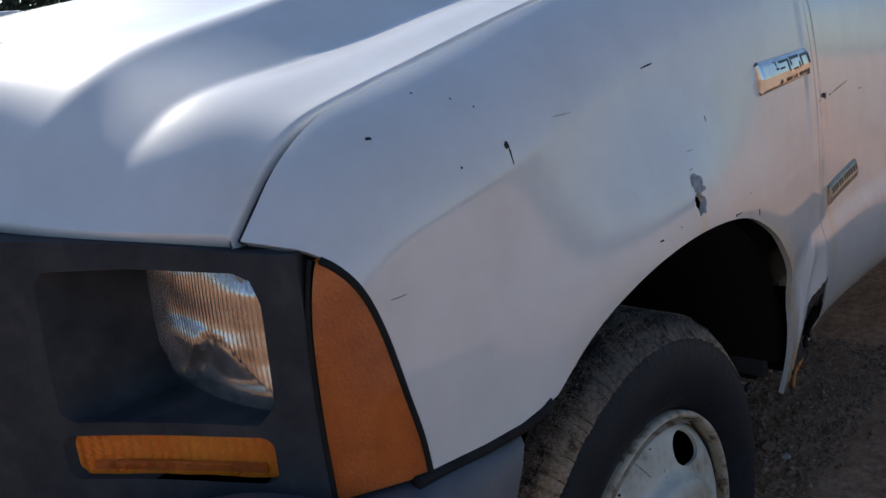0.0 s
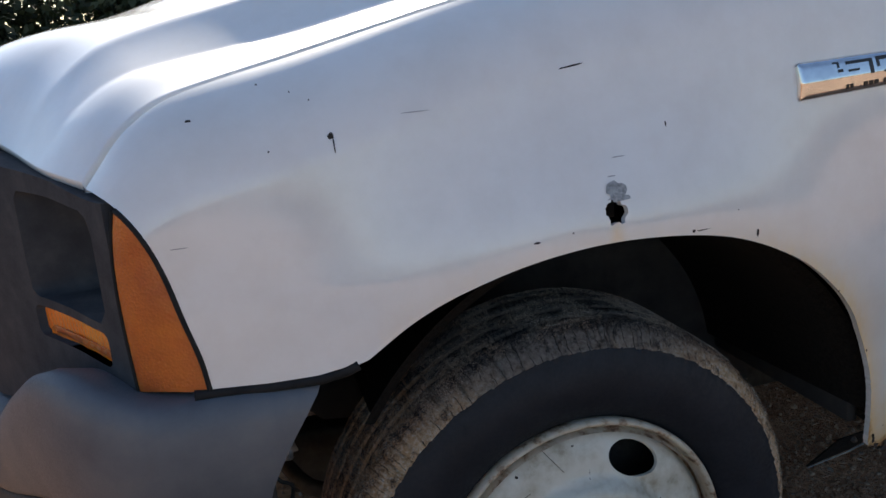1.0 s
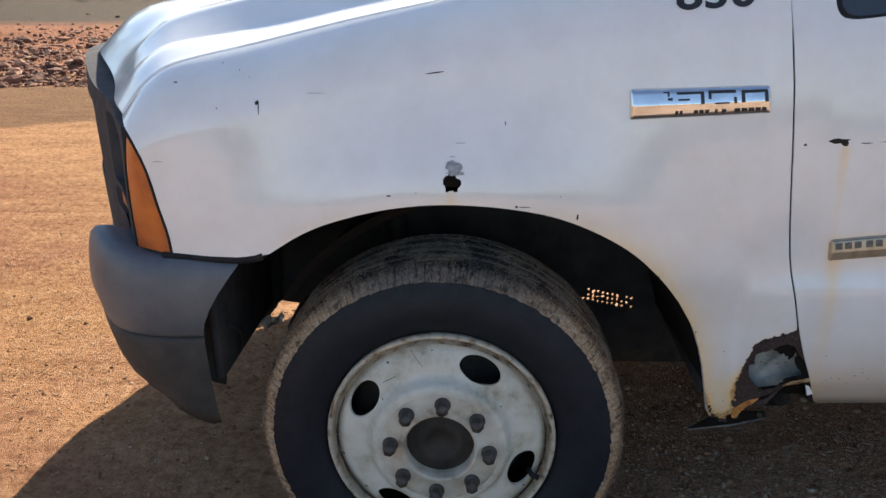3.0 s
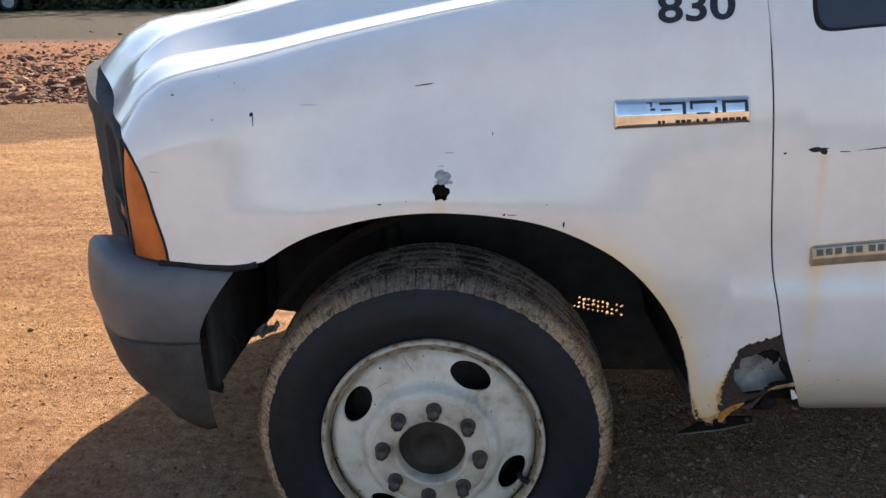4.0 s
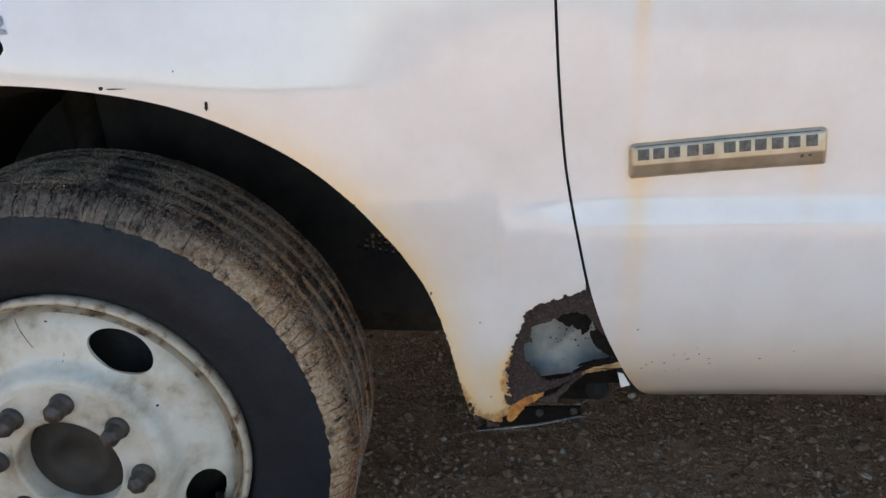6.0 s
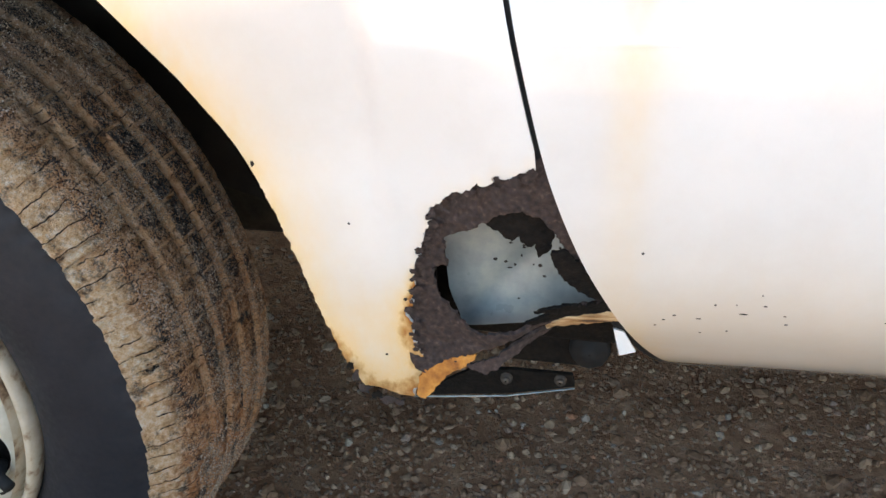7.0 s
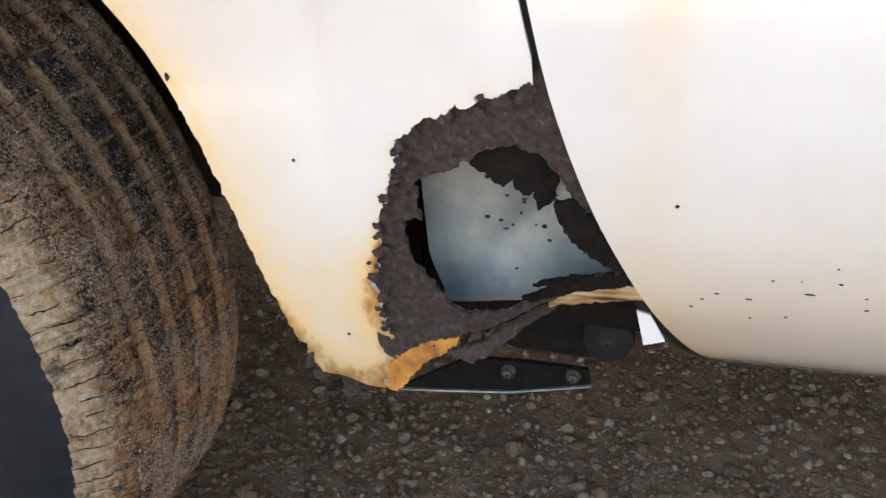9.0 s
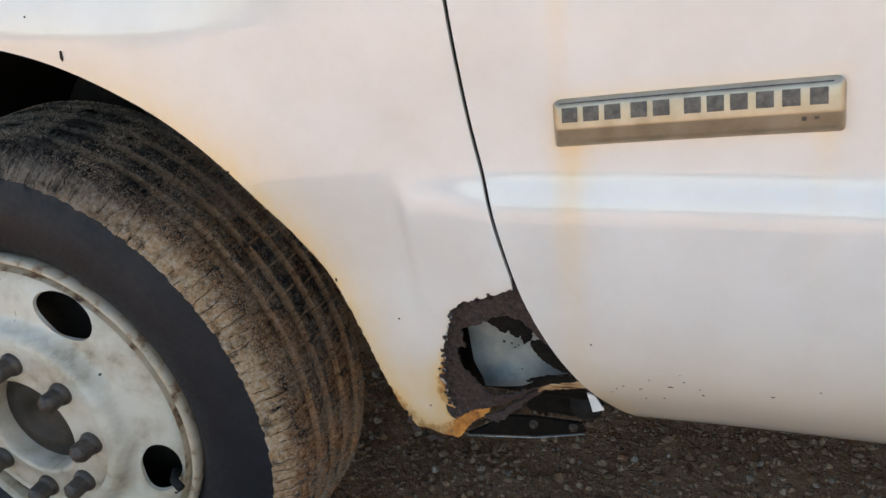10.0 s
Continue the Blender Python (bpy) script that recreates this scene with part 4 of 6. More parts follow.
def tyre_mesh():
    prof = [(0.236, 0.030), (0.240, 0.016), (0.250, 0.004), (0.268, -0.006), (0.290, -0.012), (0.310, -0.013), (0.330, -0.009), (0.346, -0.003), (0.352, 0.0), (0.356, 0.000), (0.366, 0.008), (0.376, 0.018), (0.382, 0.028)]
    tread = [(TYRE_R - 0.003, 0.034)]
    for c in (0.064, 0.101, 0.139, 0.176):
        tread += [(TYRE_R, c - 0.009), (TYRE_R - 0.001, c - 0.007), (TYRE_R - 0.005, c - 0.0055), (TYRE_R - 0.005, c + 0.0055), (TYRE_R - 0.001, c + 0.007), (TYRE_R, c + 0.009)]
    prof2 = prof + tread + [(TYRE_R - 0.003, 0.206), (0.376, 0.218), (0.35, 0.234), (0.31, 0.246), (0.26, 0.236), (0.236, 0.21)]
    n, first = 1080, len(prof) - 4
    teeth = [random.uniform(0.55, 1.0) for _ in range(97)]
    rws = []
    cut = [random.random() for _ in range(n)]
    for i in range(n):
        a = 2 * math.pi * i / n
        row = []
        for k, (r, y) in enumerate(prof2):
            w = 0.0
            ca, sa = math.cos(a), math.sin(a)
            if first - 1 <= k < len(prof) + 1:
                # shoulder cuts, uneven wear
                w = -0.005 if cut[i] > 0.91 and k > first else 0.0
                f = i / n * 96 + 0.35 * noise.noise(Vector((ca * 9, sa * 9, 1)))
                w -= (0.0, 0.45, 1.0, 0.7)[min(k - first + 1, 3)] * 0.0062 * (f % 1.0) * teeth[int(f) % 97] if k <= first + 2 else 0.0
                w += 0.0016 * noise.noise(Vector((ca * 22, sa * 22, k * 0.7))) + 0.0016 * noise.noise(Vector((ca * 70, sa * 70, k * 0.9)))
                y = y + 0.002 * noise.noise(Vector((ca * 40, sa * 40, 5 + k)))
            elif k >= len(prof):
                j = k - len(prof) - 1
                w = (-0.004 if (i + 4 * ((j + 1) // 6)) % 17 == 0 and j % 6 in (0, 5) else 0.0) + 0.0016 * noise.noise(Vector((ca * 18, sa * 18, y * 90))) + 0.0014 * noise.noise(Vector((ca * 75, sa * 75, y * 210)))
            x, z = (r + w) * math.cos(a), (r + w) * math.sin(a)
            floor_z = 0.004 - HUB[2]
            yy = y
            if z < floor_z:
                yy = y + (0.012 if y > 0.1 else -0.012) * min(1, (floor_z - z) / 0.04)
                z = floor_z
            row.append((x, yy, z))
        rws.append(row)
    me = grid_mesh("tyre", rws, closed_v=True)
    k = len(prof2) - 1
    mi = [1 if first <= (f % k) <= len(prof2) - 5 else 0 for f in range(len(me.polygons))]
    me.polygons.foreach_set("material_index", mi)
    return me


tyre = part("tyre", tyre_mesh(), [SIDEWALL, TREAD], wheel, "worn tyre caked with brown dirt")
tyre.data.flip_normals()


def crumb_mesh(count, rng):
    """Grit stuck to the tread."""
    base = np.array([(0, 0, 1), (0.94, 0, -0.33), (-0.47, 0.82, -0.33), (-0.47, -0.82, -0.33)])
    tri = np.array([(0, 1, 2), (0, 2, 3), (0, 3, 1), (1, 3, 2)])
    V, F = [], []
    while len(V) < count:
        a, y = rng.uniform(0, 2 * math.pi), rng.uniform(0.022, 0.20)
        if noise.noise(Vector((math.cos(a) * 7, math.sin(a) * 7, y * 16))) + 0.35 * noise.noise(Vector((math.cos(a) * 30, math.sin(a) * 30, y * 60))) < rng.uniform(-0.35, 0.45):
            continue
        r = TYRE_R + 0.0002 if y > 0.034 else 0.374 + (y - 0.018) * 0.8
        c, sn = math.cos(a), math.sin(a)
        if r * sn < 0.012 - HUB[2]:
            continue
        v = base * rng.uniform(0.0003, 0.0010) * rng.uniform(0.7, 1.3, (4, 3))
        w = rng.uniform(0, 6.28)
        v = np.stack([v[:, 0] * math.cos(w) - v[:, 1] * math.sin(w), v[:, 0] * math.sin(w) + v[:, 1] * math.cos(w), v[:, 2]], 1)
        V.append(np.stack([c * (r + v[:, 2]) - sn * v[:, 0], y + v[:, 1], sn * (r + v[:, 2]) + c * v[:, 0]], 1))
        F.append(tri + 4 * len(F))
    me = bpy.data.meshes.new("grit")
    me.from_pydata(np.vstack(V).tolist(), [], np.vstack(F).tolist())
    return me


part("grit", crumb_mesh(70000, np.random.default_rng(5)), CRUMB, tyre, "tan grit stuck to the tread", smooth=False)

HOLE_ANGLES = [63.3, 149.5, 238.0, 339.5]
disc_y = spline([0.124, 0.130, 0.136, 0.1415, 0.147, 0.152, 0.160, 0.175, 0.195, 0.210, 0.224], [-0.0335, -0.0334, -0.0325, -0.0270, -0.0160, -0.0085, -0.0052, -0.0042, 0.001, 0.009, 0.022])


def disc_surface(x, z):
    r = np.hypot(x, z)
    return np.stack([x, disc_y(r), z], -1)


def ring(r, n):
    return np.array([(r * math.cos(a), r * math.sin(a)) for a in np.arange(n) * 2 * math.pi / n])


ovals = []
for ad in HOLE_ANGLES:
    c, s = math.cos(radians(ad)), math.sin(radians(ad))
    o = []
    for a in np.arange(36) * 2 * math.pi / 36:
        rr, tt = 0.183 + 0.0275 * math.cos(a), 0.0455 * math.sin(a)
        o.append((rr * c - tt * s, rr * s + tt * c))
    ovals.append(np.array(o))
rim = part("rim", panel_mesh("rim", ring(0.224, 110), [ring(0.124, 70)] + ovals, disc_surface, 0.008, 0.006), RIM_WHITE, wheel, "white painted steel rim, chipped and rust-stained")
lip = part("rim_flange", lathe("rim_flange", [(0.221, 0.0), (0.2235, 0.012), (0.2245, 0.020), (0.227, 0.018), (0.2295, 0.006), (0.232, 0.0), (0.2355, -0.003), (0.239, -0.001), (0.241, 0.005), (0.240, 0.014), (0.236, 0.03)], (0, 0, 0), 128), RIM_RUST, wheel)
# barrel goes near-black behind the white disc
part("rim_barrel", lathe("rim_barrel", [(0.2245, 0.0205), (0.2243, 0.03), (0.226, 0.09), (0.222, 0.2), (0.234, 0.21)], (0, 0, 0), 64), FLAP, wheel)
lip.data.flip_normals()
part("joint_rust", lathe("joint_rust", [(0.2185, 0.0135), (0.2205, 0.0150), (0.2230, 0.0185), (0.2245, 0.0195)], (0, -0.0012, 0), 128), RIM_JOINT, wheel, "brown rust in the joint of rim and disc")
part("hub_face", lathe("hub_face", [(0.124, -0.033), (0.118, -0.0345), (0.082, -0.0345), (0.079, -0.037), (0.075, -0.037), (0.0725, -0.033), (0.071, -0.010), (0.070, 0.03)], (0, 0, 0), 96), RIM_CREAM, wheel)
part("hub_cap", lathe("hub_cap", [(0.071, -0.006), (0.066, -0.010), (0.055, -0.008), (0.050, -0.014), (0.030, -0.016), (0.028, -0.010), (0.001, -0.010)], (0, 0, 0), 64), UNDER, wheel)
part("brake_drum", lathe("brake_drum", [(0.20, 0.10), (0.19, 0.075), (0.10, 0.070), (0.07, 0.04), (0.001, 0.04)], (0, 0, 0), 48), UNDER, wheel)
part("drum_backing", lathe("drum_backing", [(0.2225, 0.13), (0.21, 0.115), (0.15, 0.11), (0.06, 0.11)], (0, 0, 0), 48), RUBBER, wheel)
part("valve_stem", tube([(0.185, 0.012, -0.075), (0.192, -0.004, -0.078), (0.207, -0.010, -0.083)], 0.006), RUBBER, wheel)


def nut_mesh():
    bm = bmesh.new()
    prof = [(0.0165, 0.0, 24), (0.0165, -0.004, 24), (0.0150, -0.008, 24)]
    rings = []
    for r, y, n in prof:
        rings.append([bm.verts.new((r * math.cos(2 * math.pi * i / 24), y, r * math.sin(2 * math.pi * i / 24))) for i in range(24)])
    for k, (rr, y) in enumerate(((0.0118, -0.0085), (0.0122, -0.012), (0.0122, -0.026), (0.0105, -0.030), (0.006, -0.030), (0.0055, -0.034), (0.001, -0.034))):
        hexr = []
        for i in range(24):
            a = 2 * math.pi * i / 24
            h = rr / math.cos((a + math.pi / 6) % (math.pi / 3) - math.pi / 6) if k < 4 else rr
            hexr.append(bm.verts.new((min(h, rr * 1.13) * math.cos(a), y, min(h, rr * 1.13) * math.sin(a))))
        rings.append(hexr)
    for a, b in zip(rings[:-1], rings[1:]):
        for i in range(24):
            bm.faces.new((a[i], a[(i + 1) % 24], b[(i + 1) % 24], b[i]))
    me = bpy.data.meshes.new("lug_nut")
    bm.to_mesh(me)
    bm.free()
    me.materials.append(NUT)
    me.shade_smooth()
    return me


nut = nut_mesh()
for i in range(8):
    a = radians(86 + 45 * i)
    o = new("lug_nut", nut)
    o.parent = wheel
    o.location = (0.1025 * math.cos(a), -0.034, 0.1025 * math.sin(a))
    o.rotation_euler = (0, 0.4 * i, 0)
# scratches and chips in the rim's paint
for i, (ad, r, ln, tilt) in enumerate(((104, 0.19, 0.024, -0.9), (126, 0.175, 0.016, 0.5), (88, 0.155, 0.008, 1.4))):
    cx, cz = r * math.cos(radians(ad)), r * math.sin(radians(ad))
    l = blob_loop(0, 0, ln, 0.0004, i, 24, 0.5)
    c, sn = math.cos(tilt), math.sin(tilt)
    part("scratch", panel_mesh("scratch", np.stack([cx + l[:, 0] * c - l[:, 1] * sn, cz + l[:, 0] * sn + l[:, 1] * c], 1), [], raised(disc_surface, 0.0006), 0.004, 0.0004), CHIP, rim)
for i in range(13):
    a, r = random.uniform(0, 2 * math.pi), random.choice((0.152, 0.165, 0.21, 0.216, 0.205))
    s = random.uniform(0.001, 0.0024)
    part("paint_chip", panel_mesh("paint_chip", blob_loop(r * math.cos(a), r * math.sin(a), s * random.uniform(1, 2.2), s, i, 12), [], raised(disc_surface, 0.0007), 0.003, 0.0004), CHIP, rim)

for px, py, turn in ((0.0, 2 * YC, 180), (3.56, 2 * YC, 180), (3.56, 0.0, 0)):
    w2 = copy_thing(wheel, pose(px, py, HUB[2] + (0.055 * px * 0), 0, 0, turn))
    w2.name = "front_wheel" if px == 0 else "rear_wheel"

# ---- wheel housing, chassis, cab ----
LC, LR = (0.085, 0.40), 0.458
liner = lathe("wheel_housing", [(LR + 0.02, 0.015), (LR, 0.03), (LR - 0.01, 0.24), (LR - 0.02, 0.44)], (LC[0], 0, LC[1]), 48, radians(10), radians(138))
# near-black colour puts shade into the liner where ground bounce would light it
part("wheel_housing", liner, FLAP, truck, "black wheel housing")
part("wheel_housing", lathe("wheel_housing", [(LR, -0.03), (LR - 0.02, -0.44)], (LC[0], 2 * YC, LC[1]), 40, radians(-8), radians(188)), BLACK, truck)
WELL = np.array([(-0.465, 0.474), (-0.465, 1.05), (0.62, 1.05), (0.62, 0.34), (0.30, 0.36), (0.10, 0.42), (-0.1, 0.44), (-0.25, 0.45), (-0.33, 0.462), (-0.352, 0.485), (-0.372, 0.486), (-0.378, 0.462)])
WELL_HOLES = []
hr = random.Random(12)
for i in range(12):
    for k in range(3):
        u = (i + 0.5) / 12
        if hr.random() < 0.88 and abs(u - 0.5) < 0.5 - 0.06 * k:
            WELL_HOLES.append(blob_loop(0.330 + 0.144 * u, 0.501 - 0.027 * u + 0.0125 * (k - 1) + hr.uniform(-0.002, 0.002), hr.uniform(0.0034, 0.0056), hr.uniform(0.0034, 0.0058), i * 2.1 + k, 14, 0.5))
for yy in (0.44, 2 * YC - 0.44):
    part("inner_panel", panel_mesh("inner_panel", resample(WELL, 0.05), WELL_HOLES if yy < YC else [], lambda x, z, yy=yy: np.stack([np.asarray(x, float), yy + 0 * np.asarray(x), np.asarray(z, float)], -1), 0.05, 0.01), BLACK, truck)
part("rear_splash_wall", box(0.535, 0.555, 0.05, 0.56, 0.44, 0.80, 0.006), BLACK, truck)
part("front_splash_wall", box(-0.47, -0.45, 0.0, 0.44, 0.475, 0.76, 0.006), BLACK, truck)
for yy in (0.52, 2 * YC - 0.60):
    part("frame_rail", box(-0.40, 4.3, yy, yy + 0.08, 0.27, 0.40, 0.008), UNDER, truck)
part("engine_block", box(-0.42, 0.30, 0.72, 1.28, 0.34, 0.95, 0.05, 3), UNDER, truck)
part("axle_beam", tube([(0.0, 0.24, 0.33), (0.0, 0.5, 0.26), (0.0, 1.5, 0.26), (0.0, 1.76, 0.33)], 0.045), UNDER, truck)
part("axle_beam", tube([(3.56, 0.24, 0.347), (3.56, 1.76, 0.347)], 0.06), UNDER, truck)
part("cross_member", box(-0.56, -0.50, 0.45, 1.55, 0.50, 0.58, 0.01), UNDER, truck)
# unseen black sheet added to close the bay above the wheels
part("bay_closing_sheet", box(-0.40, 0.60, 0.10, 1.90, 0.955, 0.985, 0.005), BLACK, truck)
part("coil_spring", tube([(0.05 + 0.055 * math.cos(i * 0.5), 0.50 + 0.055 * math.sin(i * 0.5), 0.36 + 0.0045 * i) for i in range(70)], 0.009, 8), UNDER, truck)
foil = rough_loop(resample([(-0.480, 0.473), (-0.465, 0.486), (-0.450, 0.478), (-0.430, 0.490), (-0.412, 0.485), (-0.400, 0.503), (-0.393, 0.490), (-0.405, 0.472), (-0.42, 0.463), (-0.45, 0.454), (-0.475, 0.459)], 0.004), 0.003, 110, 3.0)
part("torn_foil", panel_mesh("torn_foil", foil, [], lambda x, z: np.stack([np.asarray(x, float), 0.30 + 0.012 * np.sin(np.asarray(x) * 190) * np.cos(np.asarray(z) * 150), np.asarray(z, float)], -1), 0.004, 0.0008), FOIL, truck, "torn crumpled silver foil")
support = rough_loop(resample([(-0.60, 0.66), (-0.66, 0.60), (-0.655, 0.255), (-0.597, 0.238), (-0.590, 0.30), (-0.578, 0.368), (-0.522, 0.374), (-0.512, 0.402), (-0.485, 0.412), (-0.462, 0.440), (-0.430, 0.484), (-0.42, 0.66)], 0.008), 0.003, 50, 4.0)
part("radiator_support", panel_mesh("radiator_support", support, [], lambda x, z: np.stack([np.asarray(x, float), 0.405 + 0.004 * np.sin(np.asarray(z) * 60), np.asarray(z, float)], -1), 0.02, 0.012), RUBBER, truck, "dirty black radiator support panel")
part("sway_bar", tube(curve_through([(-0.10, 0.30, 0.33), (-0.34, 0.33, 0.37), (-0.405, 0.42, 0.385), (-0.42, 0.60, 0.385), (-0.42, 1.40, 0.385), (-0.405, 1.58, 0.385), (-0.34, 1.67, 0.37), (-0.10, 1.70, 0.33)], 0.03), 0.015), UNDER, truck)
part("sway_link", tube([(-0.12, 0.30, 0.33), (-0.11, 0.31, 0.24)], 0.010), UNDER, truck)
part("tie_rod", tube([(-0.20, 0.26, 0.30), (-0.21, 1.0, 0.27), (-0.20, 1.74, 0.30)], 0.017), UNDER, truck)
part("shock_absorber", tube([(-0.10, 0.42, 0.30), (-0.14, 0.44, 0.78)], 0.028), UNDER, truck)
part("tow_hook", tube(curve_through([(-0.52, 0.55, 0.47), (-0.60, 0.55, 0.43), (-0.66, 0.55, 0.44), (-0.67, 0.55, 0.50)], 0.02), 0.013), UNDER, truck)
part("brake_hose", tube(curve_through([(-0.455, 0.04, 0.60), (-0.44, 0.05, 0.575), (-0.425, 0.06, 0.56), (-0.43, 0.08, 0.52), (-0.44, 0.10, 0.50)], 0.01), 0.003, 6), RUBBER, truck)
# unseen far-side box, added to stop sunlight passing under the truck
part("rocker_and_light_block", box(0.56, 4.40, 1.80, 1.84, 0.22, 0.50, 0.01), UNDER, truck)
# second unseen box, added to shade the ground behind the bumper
part("rocker_and_light_block", box(-0.60, -0.42, 1.70, 1.84, 0.25, 0.60, 0.01), UNDER, truck)
part("cab_floor", box(0.62, 1.86, 0.16, 1.84, 0.44, 0.50, 0.01), UNDER, truck)
part("firewall", box(0.60, 0.64, 0.12, 1.88, 0.45, 1.22, 0.01), BLACK, truck)
part("dashboard", box(0.66, 0.98, 0.14, 1.86, 0.98, 1.20, 0.04, 3), BLACK_PLASTIC, truck)
part("seat", box(1.25, 1.75, 0.25, 1.75, 0.55, 0.85, 0.05, 3), DARK_PLASTIC, truck)
part("seat_back", box(1.62, 1.78, 0.25, 1.75, 0.80, 1.45, 0.05, 3), DARK_PLASTIC, truck)


def cab_roof():
    rws = []
    for x, z, w in ((0.98, 1.735, 0.66), (1.02, 1.765, 0.69), (1.15, 1.80, 0.71), (1.4, 1.82, 0.715), (1.75, 1.815, 0.71), (1.90, 1.78, 0.69), (1.915, 1.74, 0.67)):
        t = np.linspace(-1, 1, 30)
        rws.append(np.stack([np.full(30, x), YC + t * w, z - 0.07 * np.abs(t) ** 5 - 0.02 * t * t], 1))
    return grid_mesh("roof", rws)


part("roof", cab_roof(), WHITE, truck)
part("windscreen", grid_mesh("windscreen", [[(0.62 + 0.37 * f - 0.06 * (1 - t * t) * (1 - f), YC + t * (0.86 - 0.19 * f), 1.32 + 0.42 * f) for t in np.linspace(-1, 1, 16)] for f in np.linspace(0, 1, 6)]), GLASS, truck)
part("cowl", grid_mesh("cowl", [[(x, YC + t * 0.90, z - 0.02 * t * t) for t in np.linspace(-1, 1, 16)] for x, z in ((0.55, 1.315), (0.60, 1.33), (0.66, 1.325))]), BLACK_PLASTIC, truck)
for s in (-1, 1):
    part("roof_pillar", tube([(0.60, YC + s * 0.88, 1.30), (1.0, YC + s * 0.69, 1.73)], 0.035), WHITE, truck)
    part("cab_corner", grid_mesh("cab_corner", [[(1.705, YC + s * w, z), (1.88, YC + s * w, z), (1.915, YC + s * (w - 0.04), z), (1.92, YC, z)] for z, w in ((0.50, 0.985), (0.8, 1.0), (1.2, 0.99), (1.5, 0.85), (1.76, 0.69))]), WHITE, truck)
    part("rocker_and_light_block", box(0.80, 1.85, YC + s * 0.80 - 0.03, YC + s * 0.80 + 0.03, 0.36, 0.46, 0.012), UNDER, truck)


# cargo box behind the cab
def bed_side(sgn):
    def f(x, z):
        x, z = np.asarray(x, float), np.asarray(z, float)
        y = 0.0 + 0.02 * np.clip(z - 1.0, 0, 1) + 0.10 * np.clip(0.62 - z, 0, 1)
        return np.stack([x, y if sgn < 0 else 2 * YC - y, z], -1)
    return f


wheel_cut = [(3.56 + 0.50 * math.cos(a), 0.40 + 0.50 * math.sin(a)) for a in np.linspace(math.pi, 0, 30)]
BED = resample([(1.96, 1.38), (1.96, 0.50), (3.06, 0.50), *wheel_cut[1:-1], (4.06, 0.50), (4.45, 0.52), (4.45, 1.42)], 0.05)
bed = empty("cargo_bed")
bed.parent = truck
for sgn in (-1, 1):
    part("bed_side", panel_mesh("bed_side", BED, [], bed_side(sgn), 0.06, 0.03, flip=sgn > 0), WHITE, bed)
part("bed_floor", box(1.97, 4.44, 0.06, 2 * YC - 0.06, 0.74, 0.80, 0.01), UNDER, bed)
part("bed_front", box(1.96, 2.0, 0.03, 2 * YC - 0.03, 0.74, 1.38, 0.01), WHITE, bed)
part("tailgate", box(4.41, 4.46, 0.03, 2 * YC - 0.03, 0.70, 1.41, 0.012), WHITE, bed)


# ---- rusted-out corner behind the wheel ----
def at_depth(depth, lean=0.0):
    """A sheet behind the fender's skin."""
    def f(x, z):
        p = fender(x, z)
        p[..., 1] = side_y(np.asarray(x, float), np.maximum(z, 0.46)) + depth + lean * (np.asarray(z) - 0.5)
        return p
    return f


RING_OUT = [(0.7005, 0.626), (0.674, 0.621), (0.652, 0.613), (0.627, 0.599), (0.608, 0.588), (0.603, 0.56), (0.594, 0.535), (0.588, 0.50), (0.592, 0.455), (0.598, 0.430), (0.612, 0.426),
            (0.629, 0.437), (0.654, 0.458), (0.673, 0.466), (0.698, 0.477), (0.728, 0.484), (0.756, 0.490), (0.752, 0.506), (0.737, 0.536), (0.721, 0.568), (0.710, 0.598)]
RING_IN = [(0.627, 0.555), (0.633, 0.560), (0.646, 0.565), (0.656, 0.573), (0.668, 0.582), (0.684, 0.586), (0.699, 0.577), (0.710, 0.557), (0.722, 0.540), (0.735, 0.520), (0.741, 0.505),
           (0.715, 0.496), (0.699, 0.488), (0.690, 0.481), (0.677, 0.473), (0.664, 0.476), (0.650, 0.472), (0.641, 0.478), (0.634, 0.486), (0.624, 0.500), (0.619, 0.515), (0.617, 0.530), (0.628, 0.533)]
ring_in = rough_loop(resample(RING_IN, 0.0022), 0.0022, 190, 11.0)
ring_out = rough_loop(resample(RING_OUT, 0.003), 0.002, 120, 12.0)


def crumbly(depth):
    base = at_depth(depth)

    def f(x, z):
        p = base(x, z)
        q = np.array([noise.noise(Vector((a * 120, b * 120, 3))) + 0.7 * noise.noise(Vector((a * 330, b * 330, 5))) for a, b in zip(np.ravel(x), np.ravel(z))])
        p[..., 1] += 0.0016 * q.reshape(np.shape(x))
        return p
    return f


crust = part("rust_patch", panel_mesh("rust_patch", ring_out, [ring_in], crumbly(0.0036), 0.0028, 0.003), RUST, truck, "brown flaking rust round a hole")


def sheet_surface(x, z):
    x, z = np.asarray(x, float), np.asarray(z, float)
    t = (x - 0.67) * 0.72 + (z - 0.505) * -0.69
    return np.stack([x, 0.052 + 0.006 * np.exp(-(t / 0.012) ** 2) + 0.5 * (z - 0.5) ** 2 - 1.2 * (x - 0.68) ** 2, z], -1)


sheet_loop = resample([(0.618, 0.62), (0.617, 0.54), (0.621, 0.49), (0.630, 0.452), (0.70, 0.464), (0.77, 0.492), (0.77, 0.62)], 0.01)
inner_sheet = part("inner_sheet", panel_mesh("inner_sheet", sheet_loop, [], sheet_surface, 0.006, 0.004), INNER, truck, "dull grey inner sheet metal seen through the hole")
